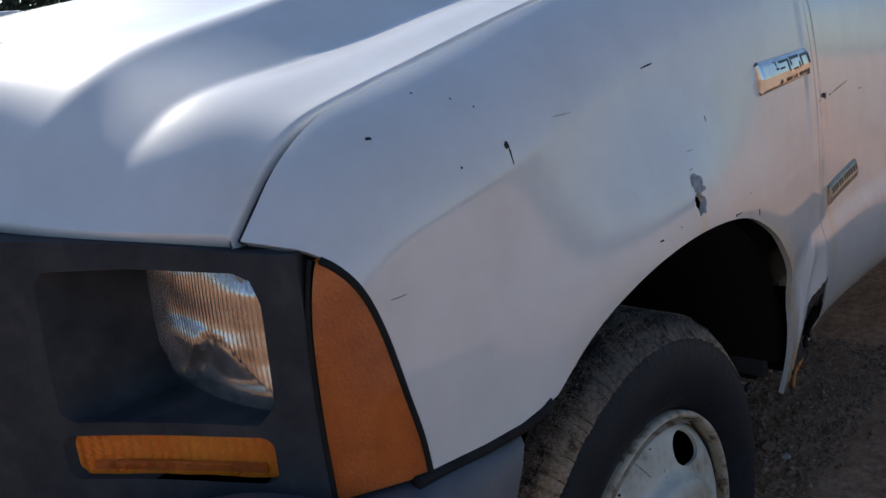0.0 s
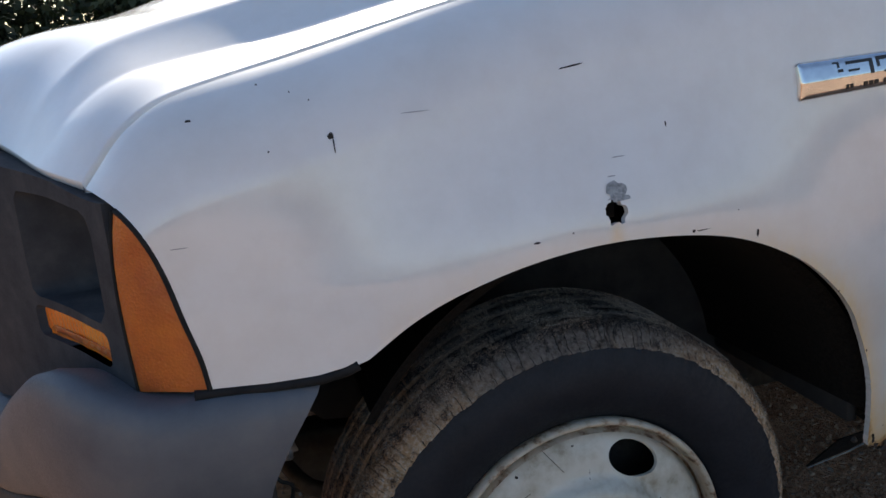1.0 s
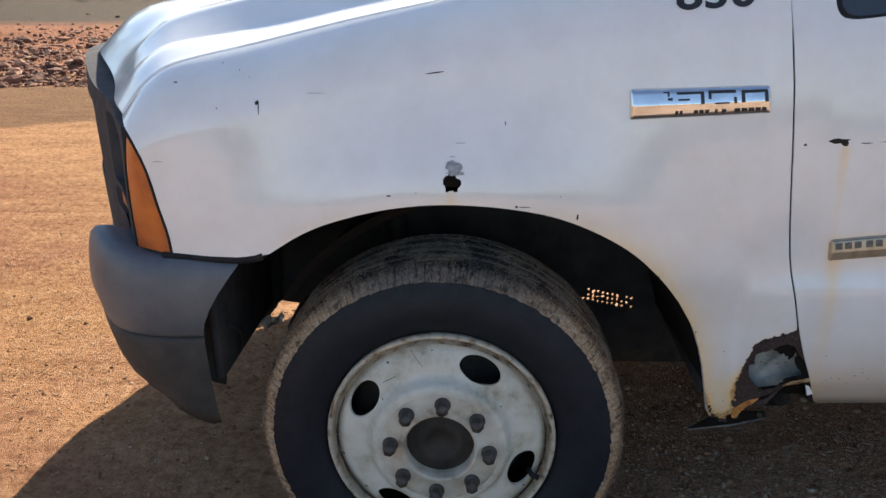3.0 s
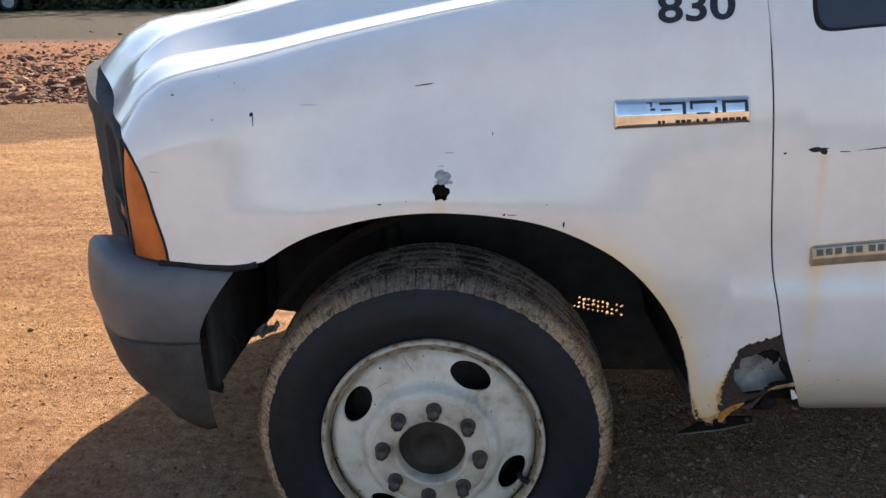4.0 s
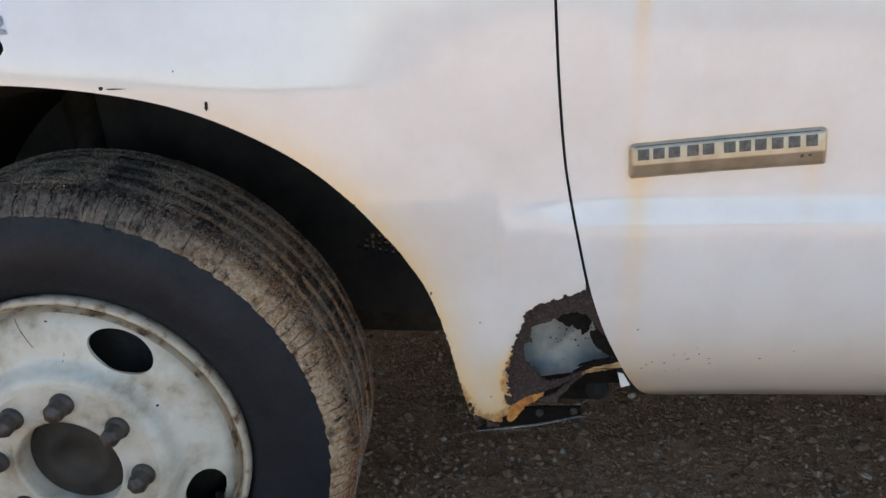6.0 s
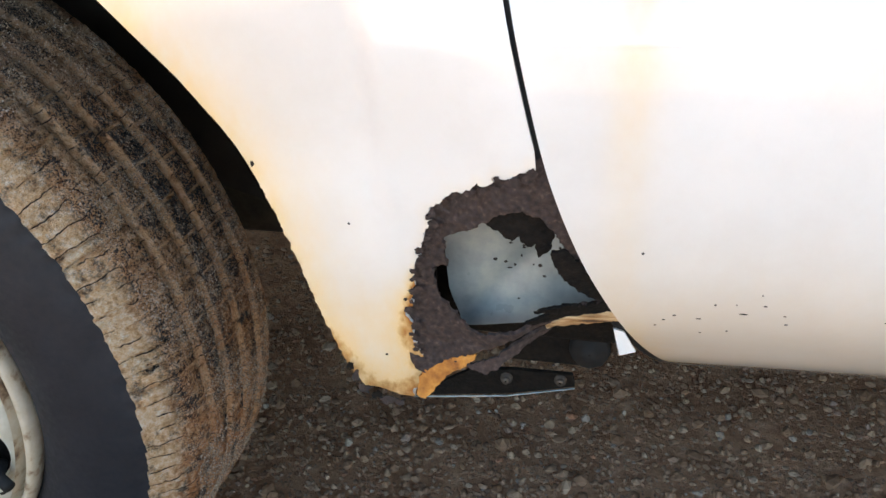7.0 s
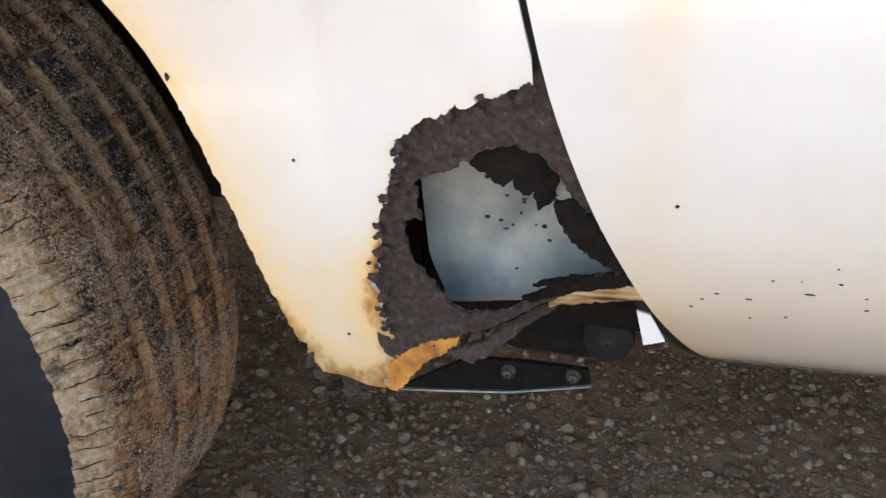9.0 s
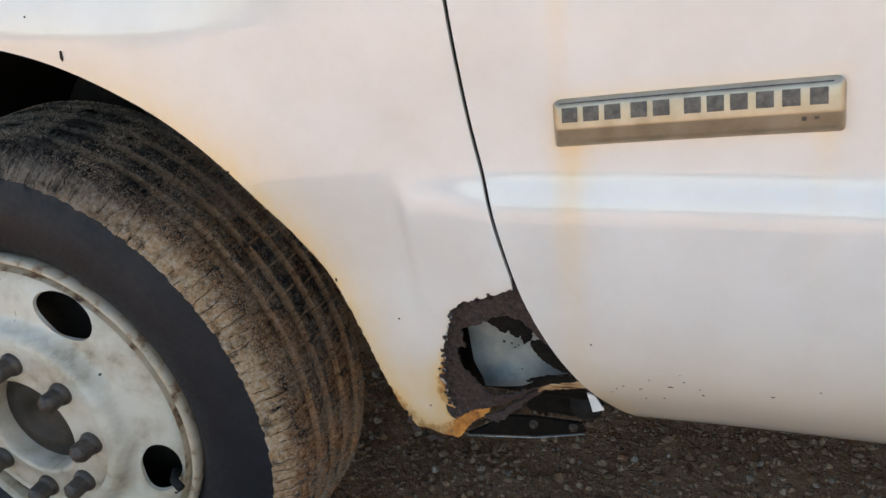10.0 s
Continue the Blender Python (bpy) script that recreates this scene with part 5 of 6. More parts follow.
for i in range(30):
    sx, sz = random.gauss(0.688, 0.024), random.gauss(0.522, 0.018)
    blemish_loop = blob_loop(sx, sz, random.uniform(0.0007, 0.002), random.uniform(0.0005, 0.0012), i, 10)
    part("rust_speck", panel_mesh("rust_speck", blemish_loop, [], raised(sheet_surface, 0.0006), 0.003, 0.0003), CHIP, inner_sheet)
# added near-black boxes that stand for the dark inside the rust hole
part("hollow_shade", box(0.58, 0.80, 0.10, 0.13, 0.415, 0.66, 0.004), FLAP, truck)
part("hollow_shade", box(0.585, 0.60, 0.02, 0.12, 0.44, 0.62, 0.002), FLAP, truck)
for n, (name, mat, depth, lean, loop, lab) in enumerate((
        ("rust_flap", FLAP, 0.010, 0.0, [(0.652, 0.577), (0.664, 0.583), (0.680, 0.588), (0.697, 0.588), (0.706, 0.574), (0.703, 0.562), (0.699, 0.548), (0.694, 0.545), (0.690, 0.556), (0.684, 0.553), (0.681, 0.562), (0.674, 0.559), (0.666, 0.566), (0.658, 0.569)], ""),
        ("rust_flap", FLAP, 0.0015, 0.0, [(0.701, 0.553), (0.711, 0.555), (0.721, 0.545), (0.732, 0.525), (0.746, 0.505), (0.737, 0.509), (0.727, 0.512), (0.720, 0.520), (0.711, 0.527), (0.705, 0.540)], ""),
        ("rust_shard", FLAP, 0.003, 0.0, [(0.684, 0.484), (0.703, 0.490), (0.692, 0.494), (0.71, 0.498), (0.732, 0.502), (0.746, 0.507), (0.752, 0.495), (0.727, 0.489), (0.705, 0.481), (0.689, 0.479)], ""),
        ("peeling_strip", PEEL, 0.002, 0.0, [(0.698, 0.472), (0.708, 0.483), (0.727, 0.489), (0.750, 0.496), (0.757, 0.483), (0.734, 0.479), (0.709, 0.472)], "cream and orange peeling metal strip"),
        ("peeling_strip", RUST, 0.003, 0.0, [(0.636, 0.438), (0.669, 0.457), (0.693, 0.471), (0.708, 0.477), (0.698, 0.465), (0.673, 0.450), (0.656, 0.436)], ""),
        ("rust_lip", RUST_ORANGE, 0.003, 0.0, [(0.606, 0.402), (0.612, 0.409), (0.623, 0.426), (0.643, 0.442), (0.648, 0.452), (0.632, 0.446), (0.612, 0.434), (0.602, 0.424), (0.599, 0.405)], "bright orange rusted lower lip"))):
    part(name, panel_mesh(name, rough_loop(resample(loop, 0.0016), 0.0022, 210, 20.0 + n), [], at_depth(depth, lean), 0.003, 0.0025), mat, crust, lab)

# chassis bits under the hole
plate = part("step_bracket", panel_mesh("step_bracket", resample([(0.556, 0.284), (0.619, 0.333), (0.66, 0.338), (0.716, 0.339), (0.719, 0.323), (0.653, 0.302), (0.60, 0.292)], 0.006), [],
                                        lambda x, z: np.stack([np.asarray(x, float), 0.160 - 0.25 * (np.asarray(z) - 0.32), np.asarray(z, float)], -1), 0.008, 0.004), FLAP, truck, "black steel bracket")
part("bracket_edge", tube([(0.556, 0.166, 0.284), (0.60, 0.164, 0.2915), (0.653, 0.1615, 0.3015), (0.719, 0.157, 0.3225)], 0.001, 8), INNER, plate)
for bx, bz in ((0.653, 0.327), (0.705, 0.3315)):
    part("bolt", lathe("bolt", [(0.001, -0.006), (0.0035, -0.006), (0.0042, -0.0045), (0.0042, -0.002), (0.006, -0.0015), (0.006, 0.004)], (bx, 0.156, bz), 12), NUT, plate)
mount = part("body_mount", box(0.655, 0.746, 0.118, 0.16, 0.374, 0.410, 0.008, 3), FLAP, truck)
part("mount_bushing", lathe("mount_bushing", [(0.001, -0.014), (0.007, -0.014), (0.008, -0.010), (0.016, -0.010), (0.018, -0.004), (0.018, 0.008)], (0.731, 0.114, 0.402), 24), RUBBER, mount)
part("sill_scrap", panel_mesh("sill_scrap", resample([(0.748, 0.469), (0.756, 0.467), (0.766, 0.450), (0.754, 0.4455)], 0.003), [], lambda x, z: np.stack([np.asarray(x, float), 0.042 + 0 * np.asarray(x), np.asarray(z, float)], -1), 0.004, 0.002), WHITE, truck)

# ---- chips, scratches and dents ----
def blemish(parent, surface, x, z, rx, rz, mat=CHIP, seed=0, name="paint_chip", lift=0.0006, tilt=0.0):
    l = blob_loop(0, 0, rx, rz, seed, 16, 0.5)
    c, s = math.cos(tilt), math.sin(tilt)
    l = np.stack([x + l[:, 0] * c - l[:, 1] * s, z + l[:, 0] * s + l[:, 1] * c], 1)
    if surface is fender:
        l[:, 1] = fender_v(l[:, 0], l[:, 1])
    part(name, panel_mesh(name, l, [], raised(surface, lift), 0.004, 0.0005), mat, parent)


WING_CHIPS = [(-0.327, 1.056, 0.0042, 0.0036), (-0.325, 1.045, 0.0009, 0.010), (-0.087, 0.895, 0.005, 0.0013), (0.124, 1.021, 0.001, 0.0035), (0.146, 0.8755, 0.0024, 0.0022),
              (0.160, 0.8745, 0.010, 0.0007), (0.225, 0.892, 0.0010, 0.0009), (0.2575, 0.854, 0.0018, 0.005), (-0.488, 1.088, 0.0034, 0.0012),
              (-0.403, 1.046, 0.0012, 0.0012), (-0.402, 1.121, 0.0013, 0.0007), (-0.366, 1.110, 0.0009, 0.0009), (-0.345, 1.099, 0.0008, 0.0009),
              (-0.036, 0.901, 0.0012, 0.0009), (0.501, 0.610, 0.0011, 0.0022), (0.562, 0.565, 0.0009, 0.0009), (0.597, 0.501, 0.0016, 0.0012),
              (0.577, 0.443, 0.0009, 0.0009), (0.415, 0.735, 0.0014, 0.0012)]
for i, (x, z, rx, rz) in enumerate(WING_CHIPS):
    blemish(wing, fender, x, z, rx, rz, CHIP, i * 1.7)
for x, z, rx in ((-0.217, 1.073, 0.020), (-0.521, 0.9485, 0.010), (0.045, 0.988, 0.010), (0.03, 0.965, 0.006)):
    blemish(wing, fender, x, z, rx, 0.0006, FAINT, x * 9, "scuff", 0.0004)
blemish(wing, fender, -0.005, 1.108, 0.019, 0.0011, CHIP, 3.3, "scratch", tilt=0.12)
blemish(wing, fender, 0.0315, 0.9455, 0.0138, 0.0130, SCAB, 9.1, "scuffed_dent", 0.0016)
blemish(wing, fender, 0.0355, 0.9365, 0.0165, 0.0035, SCAB, 9.7, "scuffed_dent", 0.0018)
part("hole_back", box(0.0, 0.06, 0.0, 0.004, 0.895, 0.95, 0.0), BLACK, wing)
DOOR_CHIPS = [(0.663, 0.980, 0.0035, 0.0018), (0.727, 0.985, 0.0155, 0.0042), (0.737, 0.980, 0.008, 0.005), (0.777, 0.980, 0.010, 0.0010), (0.859, 0.987, 0.056, 0.0011), (1.013, 0.967, 0.014, 0.0010),
              (0.789, 0.496, 0.0032, 0.0010), (0.806, 0.493, 0.0042, 0.0009), (0.835, 0.501, 0.0075, 0.0010), (0.848, 0.511, 0.0032, 0.0010), (0.815, 0.510, 0.0018, 0.0011), (0.777, 0.482, 0.0024, 0.0008),
              (0.866, 0.491, 0.0030, 0.0008), (0.829, 0.511, 0.0010, 0.0008), (0.828, 0.478, 0.0020, 0.0007), (0.810, 0.474, 0.0018, 0.0007), (0.844, 0.522, 0.0014, 0.0008), (0.782, 0.490, 0.0022, 0.0006),
              (0.863, 0.501, 0.0024, 0.0008), (0.762, 0.556, 0.0009, 0.0009), (0.93, 0.50, 0.004, 0.0009), (0.97, 0.515, 0.003, 0.0008)]
for i, (x, z, rx, rz) in enumerate(DOOR_CHIPS):
    blemish(door, door_surface, x, z, rx * (0.38 if z < 0.53 else 1), rz * (0.38 if z < 0.53 else 1), CHIP, i * 2.3, tilt=0.1 if rx > 0.05 else 0.0)

# dark crumbling rust at the tip behind the arch
for k, (cx, cz, rx, rz) in enumerate(((0.553, 0.424, 0.0035, 0.0050), (0.559, 0.4125, 0.0042, 0.0040), (0.567, 0.4050, 0.0052, 0.0034), (0.576, 0.4010, 0.0056, 0.0034), (0.585, 0.3985, 0.0046, 0.0030), (0.5495, 0.434, 0.0022, 0.0040))):
    part("rust_flap", panel_mesh("rust_flap", rough_loop(resample(blob_loop(cx, cz, rx, rz, k * 1.9, 16, 0.6), 0.0012), 0.0018, 260, 31.0 + k), [], at_depth(-0.0008 if k % 2 else 0.0006), 0.002, 0.0015), (RUST, FLAP)[k % 3 == 2], crust)

# blisters of rust lifting the paint round the hole
edge_pts = resample(RUST_EDGE, 0.0052, False)
for i, (x, z) in enumerate(edge_pts[1:-3]):
    if z > 0.43 and random.random() < 0.88:
        k = random.uniform(0.4, 0.8) if random.random() < 0.75 else random.uniform(0.9, 1.25)
        blemish(wing, fender, x + random.uniform(-0.001, 0.005), z + random.uniform(-0.005, 0.001), 0.0034 * k, 0.003 * k, RUST, i * 1.7, "rust_blister", 0.0012, random.uniform(0, 3))

# ---- badges ----
def badge(parent, name, corners, high, ridge, mat, surface, label, bars, ink=INK):
    """A moulded plate: top-left, top-right, bottom-right, bottom-left; two faces meeting in a ridge, with dark bars on it."""
    tl, tr, br, bl = [np.array(c) for c in corners]

    def place(s, t, lift=0.0):
        s, t = np.asarray(s, float), np.asarray(t, float)
        long, tall, rc = np.linalg.norm(br - bl), np.linalg.norm(tl - bl), 0.007
        dx = np.clip(rc - np.minimum(s, 1 - s) * long, 0, rc)
        m = (rc - np.sqrt(rc * rc - dx * dx)) / tall
        t = m + t * (1 - 2 * m)
        q = (bl + (br - bl) * s[..., None]) * (1 - t[..., None]) + (tl + (tr - tl) * s[..., None]) * t[..., None]
        p = surface(q[..., 0], q[..., 1])
        edge = np.minimum(np.minimum(s * 34, (1 - s) * 34), np.minimum(t * 6, (1 - t) * 6))
        body = np.where(t < ridge, 0.55 + 0.45 * t / ridge, 1 - 0.42 * ((t - ridge) / (1 - ridge)) ** 1.3)
        p[..., 1] -= high * body * np.sqrt(1 - (1 - np.clip(edge, 0, 1)) ** 2) + lift
        return p
    ss = np.unique(np.r_[np.linspace(0, 0.03, 9), np.linspace(0.03, 0.97, 40), np.linspace(0.97, 1, 9)])
    tt = np.unique(np.r_[np.linspace(0, 0.12, 9), np.linspace(0.12, 0.88, 26), np.linspace(0.88, 1, 9)])
    ob = part(name, grid_mesh(name, [place(ss, np.full(len(ss), t)) for t in tt]), mat, parent, label)
    ob.data.flip_normals()
    for s0, s1, t0, t1 in bars:
        a, b = np.linspace(s0, s1, 8), np.linspace(t0, t1, 5)
        part("badge_bar", grid_mesh("badge_bar", [place(a, np.full(8, t), 0.0007) for t in b]), ink, ob)


bars = [(0.235, 0.275, 0.86, 0.90), (0.265, 0.278, 0.74, 0.90), (0.265, 0.30, 0.62, 0.70), (0.33, 0.52, 0.80, 0.88), (0.50, 0.525, 0.46, 0.86), (0.34, 0.42, 0.60, 0.66), (0.555, 0.75, 0.80, 0.90),
        (0.555, 0.575, 0.62, 0.82), (0.735, 0.755, 0.44, 0.66), (0.60, 0.70, 0.44, 0.50), (0.79, 0.815, 0.46, 0.88), (0.80, 0.975, 0.78, 0.88), (0.955, 0.98, 0.46, 0.84)]
bars += [(s, s + w, 0.14, 0.26) for s, w in ((0.32, 0.02), (0.35, 0.02), (0.45, 0.03), (0.49, 0.03), (0.53, 0.03), (0.60, 0.02), (0.65, 0.03), (0.74, 0.04), (0.79, 0.04), (0.84, 0.04), (0.89, 0.035), (0.935, 0.03))]
badge(wing, "fender_badge", [(0.343, 1.080), (0.588, 1.086), (0.593, 1.037), (0.345, 1.026)], 0.012, 0.47, CHROME, fender, "chrome badge plate with worn dark bars", bars)
bars = [(0.03, 0.96, 0.925, 0.945), (0.86, 0.875, 0.28, 0.36), (0.90, 0.915, 0.30, 0.36)]
bars += [(s, s + 0.058, 0.565, 0.855) for s in (0.040, 0.118, 0.196, 0.290, 0.368, 0.475, 0.552, 0.630, 0.714, 0.798, 0.885)]
badge(door, "door_badge", [(0.733, 0.799), (0.960, 0.817), (0.964, 0.772), (0.735, 0.757)], 0.010, 0.42, BADGE_PLATE, door_surface, "tarnished metal badge plate with dark bars", bars, BADGE_INK)


# ---- fleet number ----
def number_decal(text, x0, z0, width, height):
    cu = bpy.data.curves.new("number", "FONT")
    cu.body = text
    cu.offset = 0.022
    tmp = new("number", cu)
    me = bpy.data.meshes.new_from_object(tmp.evaluated_get(bpy.context.evaluated_depsgraph_get()))
    bpy.data.objects.remove(tmp)
    bm = bmesh.new()
    bm.from_mesh(me)
    lo = Vector([min(v.co[i] for v in bm.verts) for i in range(2)])
    hi = Vector([max(v.co[i] for v in bm.verts) for i in range(2)])
    for k in range(1, 14):
        for axis in (0, 1):
            c = lo[axis] + (hi[axis] - lo[axis]) * k / 14
            co, no = [0, 0, 0], [0, 0, 0]
            co[axis], no[axis] = c, 1
            bmesh.ops.bisect_plane(bm, geom=bm.verts[:] + bm.edges[:] + bm.faces[:], plane_co=co, plane_no=no)
    for v in bm.verts:
        u, w = (v.co.x - lo.x) / (hi.x - lo.x), (v.co.y - lo.y) / (hi.y - lo.y)
        x, z = x0 + width * u, z0 + 0.007 * u + height * w
        p = fender(np.array([x]), fender_v(np.array([x]), np.array([z])))[0]
        v.co = (p[0], p[1] - 0.0012, p[2] + 0.0006)
    part("number_decal", bm, INK, wing, "bold black painted number 830", smooth=False)


number_decal("830", 0.420, 1.211, 0.138, 0.052)


# ---- loose stones and clods ----
STONE = island_material("mixed_gravel", [(0.0, (0.17, 0.088, 0.048)), (0.45, (0.29, 0.170, 0.104)), (0.75, (0.34, 0.218, 0.142)), (0.90, (0.40, 0.285, 0.20)), (0.94, (0.40, 0.17, 0.09)), (0.97, (0.32, 0.27, 0.23)), (1.0, (0.52, 0.41, 0.32))])
SANDSTONE = island_material("sunlit_pebbles", [(0.0, (0.17, 0.078, 0.034)), (0.5, (0.36, 0.195, 0.095)), (0.85, (0.47, 0.30, 0.17)), (1.0, (0.56, 0.43, 0.31))])
CLOD = island_material("red_clay_clods", [(0.0, (0.09, 0.038, 0.022)), (0.5, (0.22, 0.09, 0.048)), (0.85, (0.38, 0.18, 0.10)), (1.0, (0.46, 0.30, 0.19))])

ico = bmesh.new()
bmesh.ops.create_icosphere(ico, subdivisions=1, radius=1.0)
ICO_V = np.array([v.co[:] for v in ico.verts])
ICO_F = np.array([[v.index for v in f.verts] for f in ico.faces])
ico.free()


def stones(name, count, place, size, mat, label, category, rng, sink=0.25, flat=0.65):
    """Many little stones in one mesh. place(rng) -> x, y; size(rng) -> radius."""
    n = len(ICO_V)
    pos = np.array([place(rng) for _ in range(count)])
    r = np.array([size(rng) for _ in range(count)])
    sc = rng.uniform((0.7, 0.7, 0.45 * flat / 0.65), (1.3, 1.3, flat / 0.65), (count, 3)) * r[:, None]
    v = ICO_V[None] * (1 + rng.uniform(-0.22, 0.22, (count, n, 1))) * sc[:, None]
    a = rng.uniform(0, 6.283, count)[:, None]
    c, s = np.cos(a), np.sin(a)
    high = np.array([ground_height(x, y) for x, y in pos])[:, None] + sc[:, 2:] * (1 - 2 * sink)
    V = np.stack([v[..., 0] * c - v[..., 1] * s + pos[:, :1], v[..., 0] * s + v[..., 1] * c + pos[:, 1:], v[..., 2] + high], -1).reshape(-1, 3)
    F = (ICO_F[None] + n * np.arange(count)[:, None, None]).reshape(-1, 3)
    me = bpy.data.meshes.new(name)
    me.from_pydata(V.tolist(), [], F.tolist())
    o = part(name, me, mat, smooth=False)
    return tagged(o, label, category, kind="stuff")


rng = np.random.default_rng(7)
stones("gravel", 26000, lambda g: (g.uniform(-0.4, 1.9), 0.08 + abs(g.normal(0, 0.5))), lambda g: 0.0011 + 0.0013 * g.gamma(1.4), STONE, "fine grey-brown gravel loose on the shaded dirt", "gravel", rng, 0.38)
stones("gravel", 420, lambda g: (g.uniform(-0.1, 1.9), 0.02 + abs(g.normal(0, 0.55))), lambda g: 0.0032 + 0.0024 * g.gamma(1.5), STONE, "larger stones among gravel under the truck", "gravel", rng, 0.38)
stones("pebbles", 15000, lambda g: (-0.5 - abs(g.normal(0, 1.6)), g.uniform(-0.1, 1) * 5.0 * g.uniform(0.2, 1)), lambda g: 0.0011 + 0.0012 * g.gamma(1.1), SANDSTONE, "tan pebbles and crumbs on sunlit dirt", "pebbles", rng, 0.38)
stones("clods", 24000, lambda g: (0.5 - abs(g.normal(0, 6)), 7.3 + abs(g.normal(0, 3.2))), lambda g: 0.005 + 0.012 * g.gamma(1.2), CLOD, "churned red clay clods in the sun", "clods", rng, 0.3, 0.6)


# ---- trees, undergrowth ----
BARK = material("tree_bark", two((0.05, 0.038, 0.028), (0.13, 0.10, 0.08)), 8, (0.8, 0.95), relief=(0.8, 0.02, 20), stretch=(1, 1, 0.2))
LEAF = island_material("green_leaves", [(0.0, (0.020, 0.034, 0.010)), (0.5, (0.045, 0.075, 0.020)), (1.0, (0.10, 0.13, 0.035))], 0.6)
SHRUB = island_material("dry_undergrowth", [(0.0, (0.018, 0.025, 0.010)), (0.5, (0.040, 0.055, 0.020)), (0.9, (0.075, 0.085, 0.035)), (1.0, (0.13, 0.11, 0.06))], 0.7)


def leaf_cloud(points, size, rng):
    """Small bent leaves at points."""
    p = np.asarray(points, float)
    k = len(p)
    d = rng.normal(0, 1, (k, 3))
    d /= np.linalg.norm(d, axis=1)[:, None]
    e = np.cross(d, rng.normal(0, 1, (k, 3)))
    e /= np.linalg.norm(e, axis=1)[:, None]
    n = np.cross(d, e)
    s = size * rng.uniform(0.6, 1.4, (k, 1))
    V = np.stack([p, p + s * (0.5 * d + 0.3 * e) + 0.1 * s * n, p + s * d, p + s * (0.5 * d - 0.3 * e) + 0.1 * s * n], 1).reshape(-1, 3)
    F = (np.array([(0, 1, 2), (0, 2, 3)])[None] + 4 * np.arange(k)[:, None, None]).reshape(-1, 3).tolist()
    me = bpy.data.meshes.new("leaves")
    me.from_pydata(V.tolist(), [], F)
    return me


def tree(x, y, high, seed):
    g = np.random.default_rng(seed)
    root = empty("tree", "dark green broadleaf tree at the yard's edge", "tree", "trees behind the yard")
    root.location = (x, y, ground_height(x, y))
    trunk = [(0, 0, -0.1)]
    for k in range(1, 8):
        trunk.append((trunk[-1][0] + g.normal(0, 0.12), trunk[-1][1] + g.normal(0, 0.12), high * 0.78 * k / 7))
    rows_t = []
    for k, q in enumerate(trunk):
        r = 0.22 * (1 - 0.8 * k / 7)
        rows_t.append([(q[0] + r * math.cos(a), q[1] + r * math.sin(a), q[2]) for a in np.arange(8) * math.pi / 4])
    part("trunk", grid_mesh("trunk", rows_t, closed_u=True), BARK, root)
    pts = []
    for k in range(16):
        b = np.array(trunk[int(g.integers(2, 8))])
        a, l = g.uniform(0, 6.28), g.uniform(0.16, 0.32) * high
        tip_p = b + np.array([l * math.cos(a), l * math.sin(a), g.uniform(0.05, 0.5) * l])
        part("limb", tube([b, (b + tip_p) / 2 + g.normal(0, 0.1, 3), tip_p], 0.045, 5), BARK, root)
        for c in range(5):
            q = b + (tip_p - b) * g.uniform(0.45, 1.1) + g.normal(0, 0.35, 3)
            pts.append(q + g.normal(0, 1, (60, 3)) * g.uniform(0.3, 0.75))
    part("crown", leaf_cloud(np.vstack(pts), 0.22, g), LEAF, root)
    return root


kinds = [tree(-26, 44, 11.0, 1), tree(-14, 46, 12.5, 2), tree(-4, 43, 10.0, 3)]
for i, (x, y) in enumerate(((-52, 58), (-44, 50), (-38, 46), (-32, 49), (-20, 50), (-9, 51), (2, 47), (8, 44), (14, 48), (20, 45), (27, 50), (34, 46), (42, 52), (-60, 66), (50, 58))):
    copy_thing(kinds[i % 3], pose(x, y, ground_height(x, y), 0, 0, 47 * i))
spots = []
for i in range(1250):
    cx, cy = rng.uniform(-70, 34), rng.uniform(36, 47)
    hgt = rng.uniform(0.6, 2.0) if cy < 38.5 else rng.uniform(3.0, 9.0)
    spots.append(np.array([cx, cy, hgt * 0.45]) + rng.normal(0, 1, (90, 3)) * (0.8, 0.6, hgt * 0.3))
spots = np.vstack(spots)
spots[:, 2] = np.abs(spots[:, 2])
tagged(part("undergrowth", leaf_cloud(spots, 0.46, rng), SHRUB), "scrubby green and brown bushes below the trees", "undergrowth", kind="stuff")
# unseen scrub, added to cut the bright horizon out of the paint's reflections
spots = []
for i in range(420):
    hgt = rng.uniform(1.5, 3.6)
    spots.append(np.array([rng.uniform(-70, 70), rng.uniform(-41, -36), hgt * 0.45]) + rng.normal(0, 1, (90, 3)) * (0.9, 0.6, hgt * 0.3))
spots = np.vstack(spots)
spots[:, 2] = np.abs(spots[:, 2])
tagged(part("hedgerow", leaf_cloud(spots, 0.5, rng), SHRUB), "low unseen scrub added to hide the horizon glow from the paint", "hedgerow", kind="stuff")


# ---- vehicles parked beyond ----
CAR_WHITE = material("car_white_paint", two((0.70, 0.70, 0.70), (0.78, 0.78, 0.78)), 3, (0.2, 0.3), relief=(0.02, 0.001, 40), coat=0.8)
CAR_DARK = material("car_dark_paint", two((0.012, 0.014, 0.018), (0.022, 0.024, 0.03)), 3, (0.2, 0.35), relief=(0.02, 0.001, 40), coat=0.8)


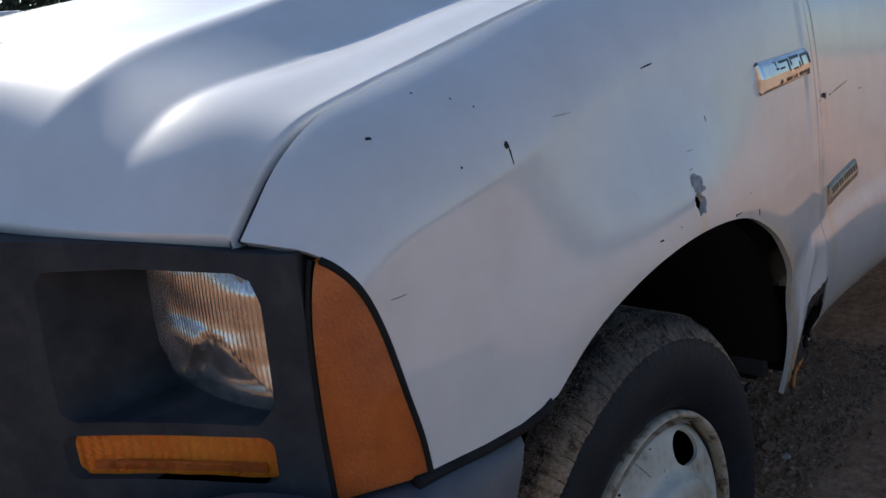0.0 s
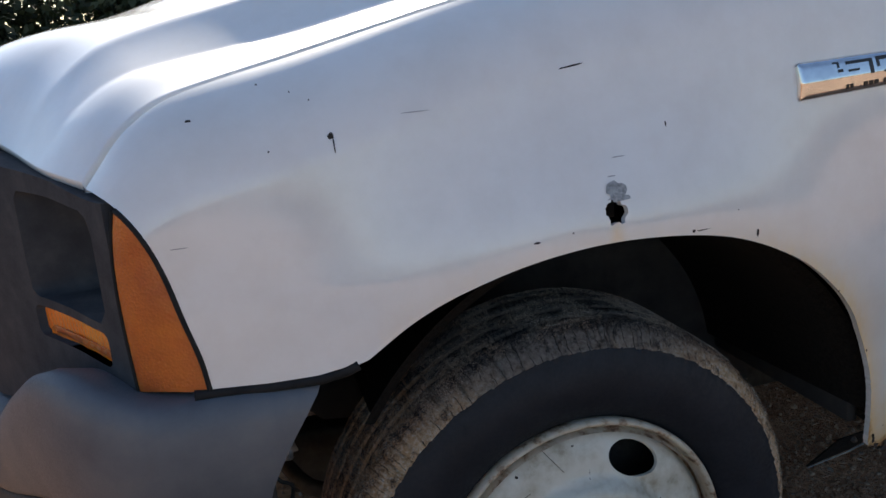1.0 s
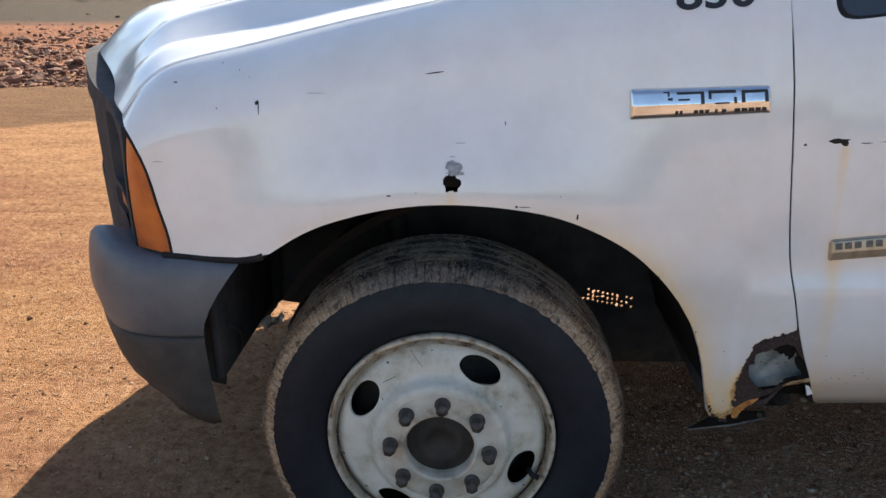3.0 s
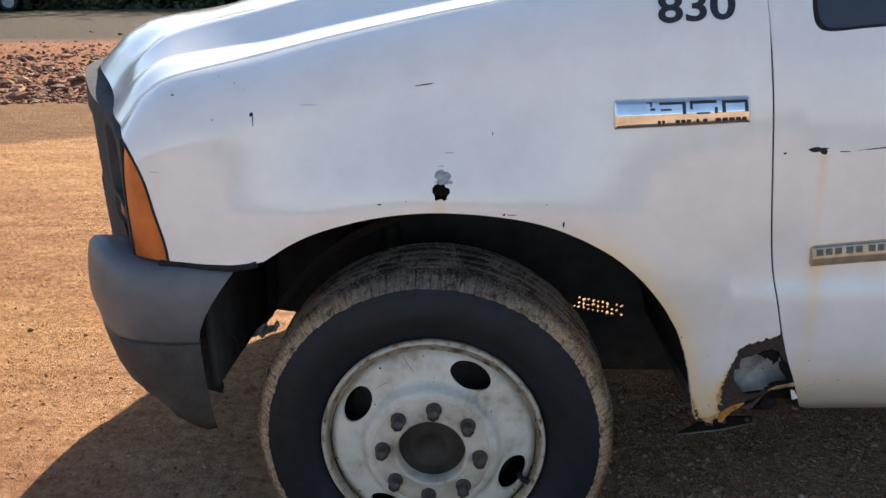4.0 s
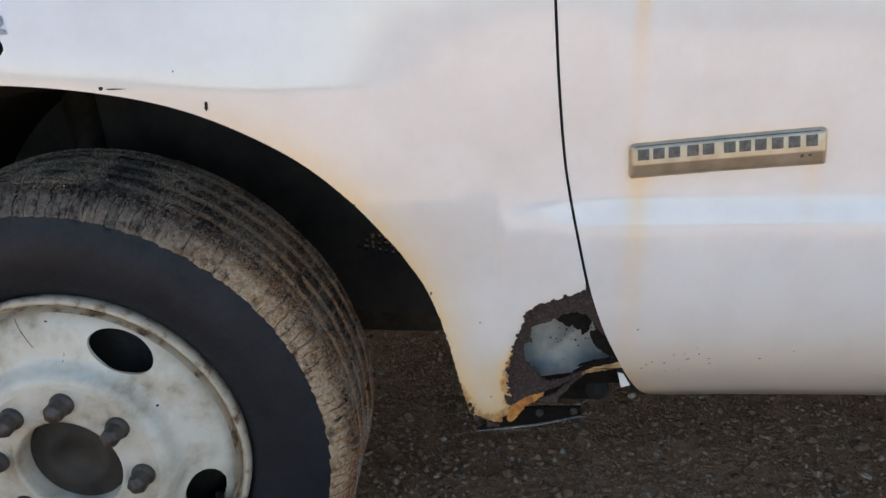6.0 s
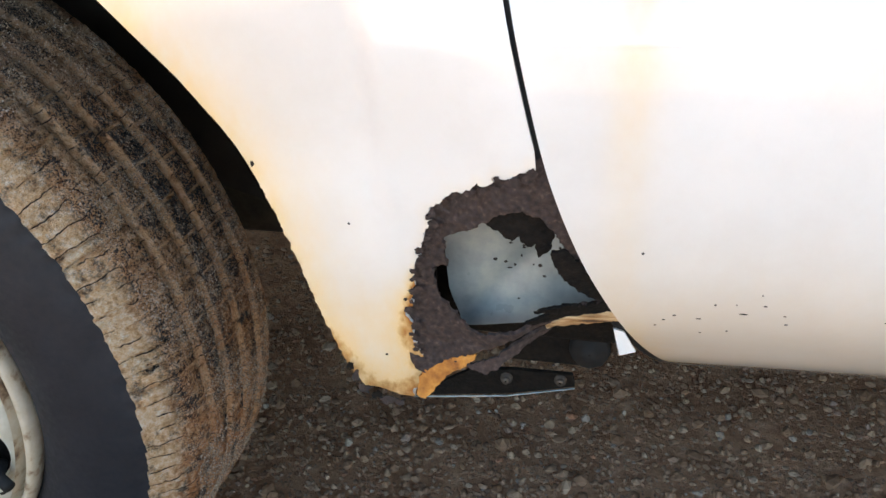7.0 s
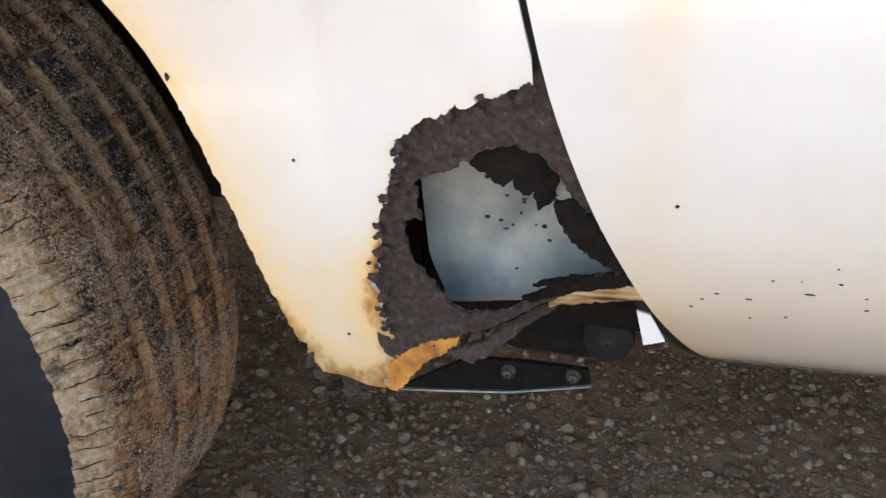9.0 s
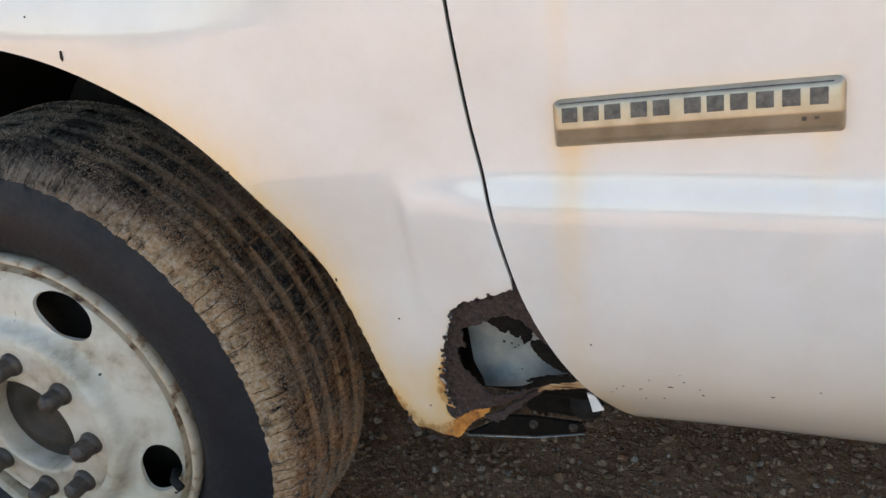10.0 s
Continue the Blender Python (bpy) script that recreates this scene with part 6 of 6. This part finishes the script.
def car_wheel(parent, x, y, r):
    w = empty("wheel")
    w.parent = parent
    w.location = (x, y, r)
    part("tyre", lathe("tyre", [(r * 0.6, -0.09), (r * 0.75, -0.11), (r * 0.95, -0.10), (r, -0.07), (r, 0.07), (r * 0.95, 0.10), (r * 0.75, 0.11), (r * 0.6, 0.09)], (0, 0, 0), 40), SIDEWALL, w)
    part("rim", lathe("rim", [(r * 0.62, -0.095), (r * 0.56, -0.10), (r * 0.5, -0.06), (r * 0.2, -0.07), (0.001, -0.085)], (0, 0, 0), 32), INNER, w)
    part("rim", lathe("rim", [(r * 0.62, 0.095), (r * 0.5, 0.06), (0.001, 0.085)], (0, 0, 0), 32), INNER, w)


def parked(name, label, paint, at, turn, lower, cabin, width, wheel_r, axles):
    """A parked vehicle: lower body and cabin are side outlines, pulled across and narrowed towards the top."""
    root = empty(name, label, "vehicle")

    def hull(loop, half, lean, z_ref):
        l = resample(loop, 0.06)
        rows_h = []
        for t in (-1, -0.985, -0.93, -0.6, 0, 0.6, 0.93, 0.985, 1):
            inset_k = 1 - 0.02 * (abs(t) > 0.98) - 0.004 * (abs(t) > 0.92)
            c = l.mean(0)
            q = c + (l - c) * inset_k
            rows_h.append(np.stack([q[:, 0], t * half * (1 - lean * np.clip(q[:, 1] - z_ref, 0, 9)), q[:, 1]], 1))
        return grid_mesh("body", rows_h, closed_u=True, caps=True)
    part("body", hull(lower, width / 2, 0.06, 0.9), paint, root)
    cab_o = part("cabin", hull(cabin, width / 2 * 0.97, 0.30, 0.95), paint, root)
    c = np.array(cabin)
    zl, zh = c[:, 1].min() + 0.06, c[:, 1].max() - 0.10
    for sgn in (-1, 1):
        x0, x1 = c[c[:, 1] < zl, 0].min(), c[c[:, 1] < zl, 0].max()
        t0, t1 = c[c[:, 1] > zh, 0].min(), c[c[:, 1] > zh, 0].max()
        n = 3
        for k in range(n):
            f0, f1 = (k + 0.08) / n, (k + 0.92) / n
            rws = []
            for t in np.linspace(0, 1, 5):
                z = zl + (zh - zl) * t
                a, b = x0 + 0.10 + (t0 - x0) * t, x1 - 0.10 + (t1 - x1) * t
                y = sgn * (width / 2 * 0.97 * (1 - 0.30 * max(z - 0.95, 0)) + 0.006)
                rws.append([(a + (b - a) * (f0 + (f1 - f0) * u), y, z) for u in np.linspace(0, 1, 5)])
            part("window", grid_mesh("window", rws), GLASS, cab_o)
        part("door_mirror", box(x0 + 0.18, x0 + 0.34, sgn * width / 2 - 0.02, sgn * width / 2 + 0.18, zl, zl + 0.20, 0.04, 3), BLACK_PLASTIC, root)
        for ax in axles:
            car_wheel(root, ax, sgn * (width / 2 - 0.13), wheel_r)
    xa, xb = c[c[:, 1] < zl, 0].min(), c[c[:, 1] > zh, 0].min()
    part("windscreen", grid_mesh("windscreen", [[(xa - 0.012 + (xb - xa) * t, u * width / 2 * (0.88 - 0.14 * t), zl + (zh - zl) * t) for u in np.linspace(-1, 1, 8)] for t in np.linspace(0.05, 0.95, 6)]), GLASS, cab_o)
    root.matrix_world = pose(at[0], at[1], ground_height(*at), 0, 0, turn)
    return root


SUV_LOW = [(-2.35, 0.45), (-2.40, 0.85), (-2.25, 1.10), (-1.2, 1.16), (2.2, 1.14), (2.32, 0.9), (2.30, 0.45), (1.95, 0.42), (-1.9, 0.42)]
SUV_CAB = [(-1.35, 1.10), (-0.72, 1.68), (-0.4, 1.76), (1.7, 1.76), (1.95, 1.68), (2.22, 1.10)]
parked("parked_suv", "white sport utility vehicle with dark green windows, parked", CAR_WHITE, (0.35, 7.6), 0, SUV_LOW, SUV_CAB, 1.9, 0.38, (-1.5, 1.45))
TRK_LOW = [(-2.7, 0.55), (-2.75, 1.0), (-2.6, 1.2), (-1.4, 1.28), (2.7, 1.25), (2.75, 0.6), (2.3, 0.55), (-2.2, 0.55)]
TRK_CAB = [(-1.5, 1.22), (-0.9, 1.82), (-0.6, 1.9), (0.9, 1.9), (1.15, 1.82), (1.3, 1.22)]
parked("parked_pickup", "dark pickup truck parked in the shade", CAR_DARK, (-22.5, 35.0), 8, TRK_LOW, TRK_CAB, 2.0, 0.42, (-1.8, 1.75))
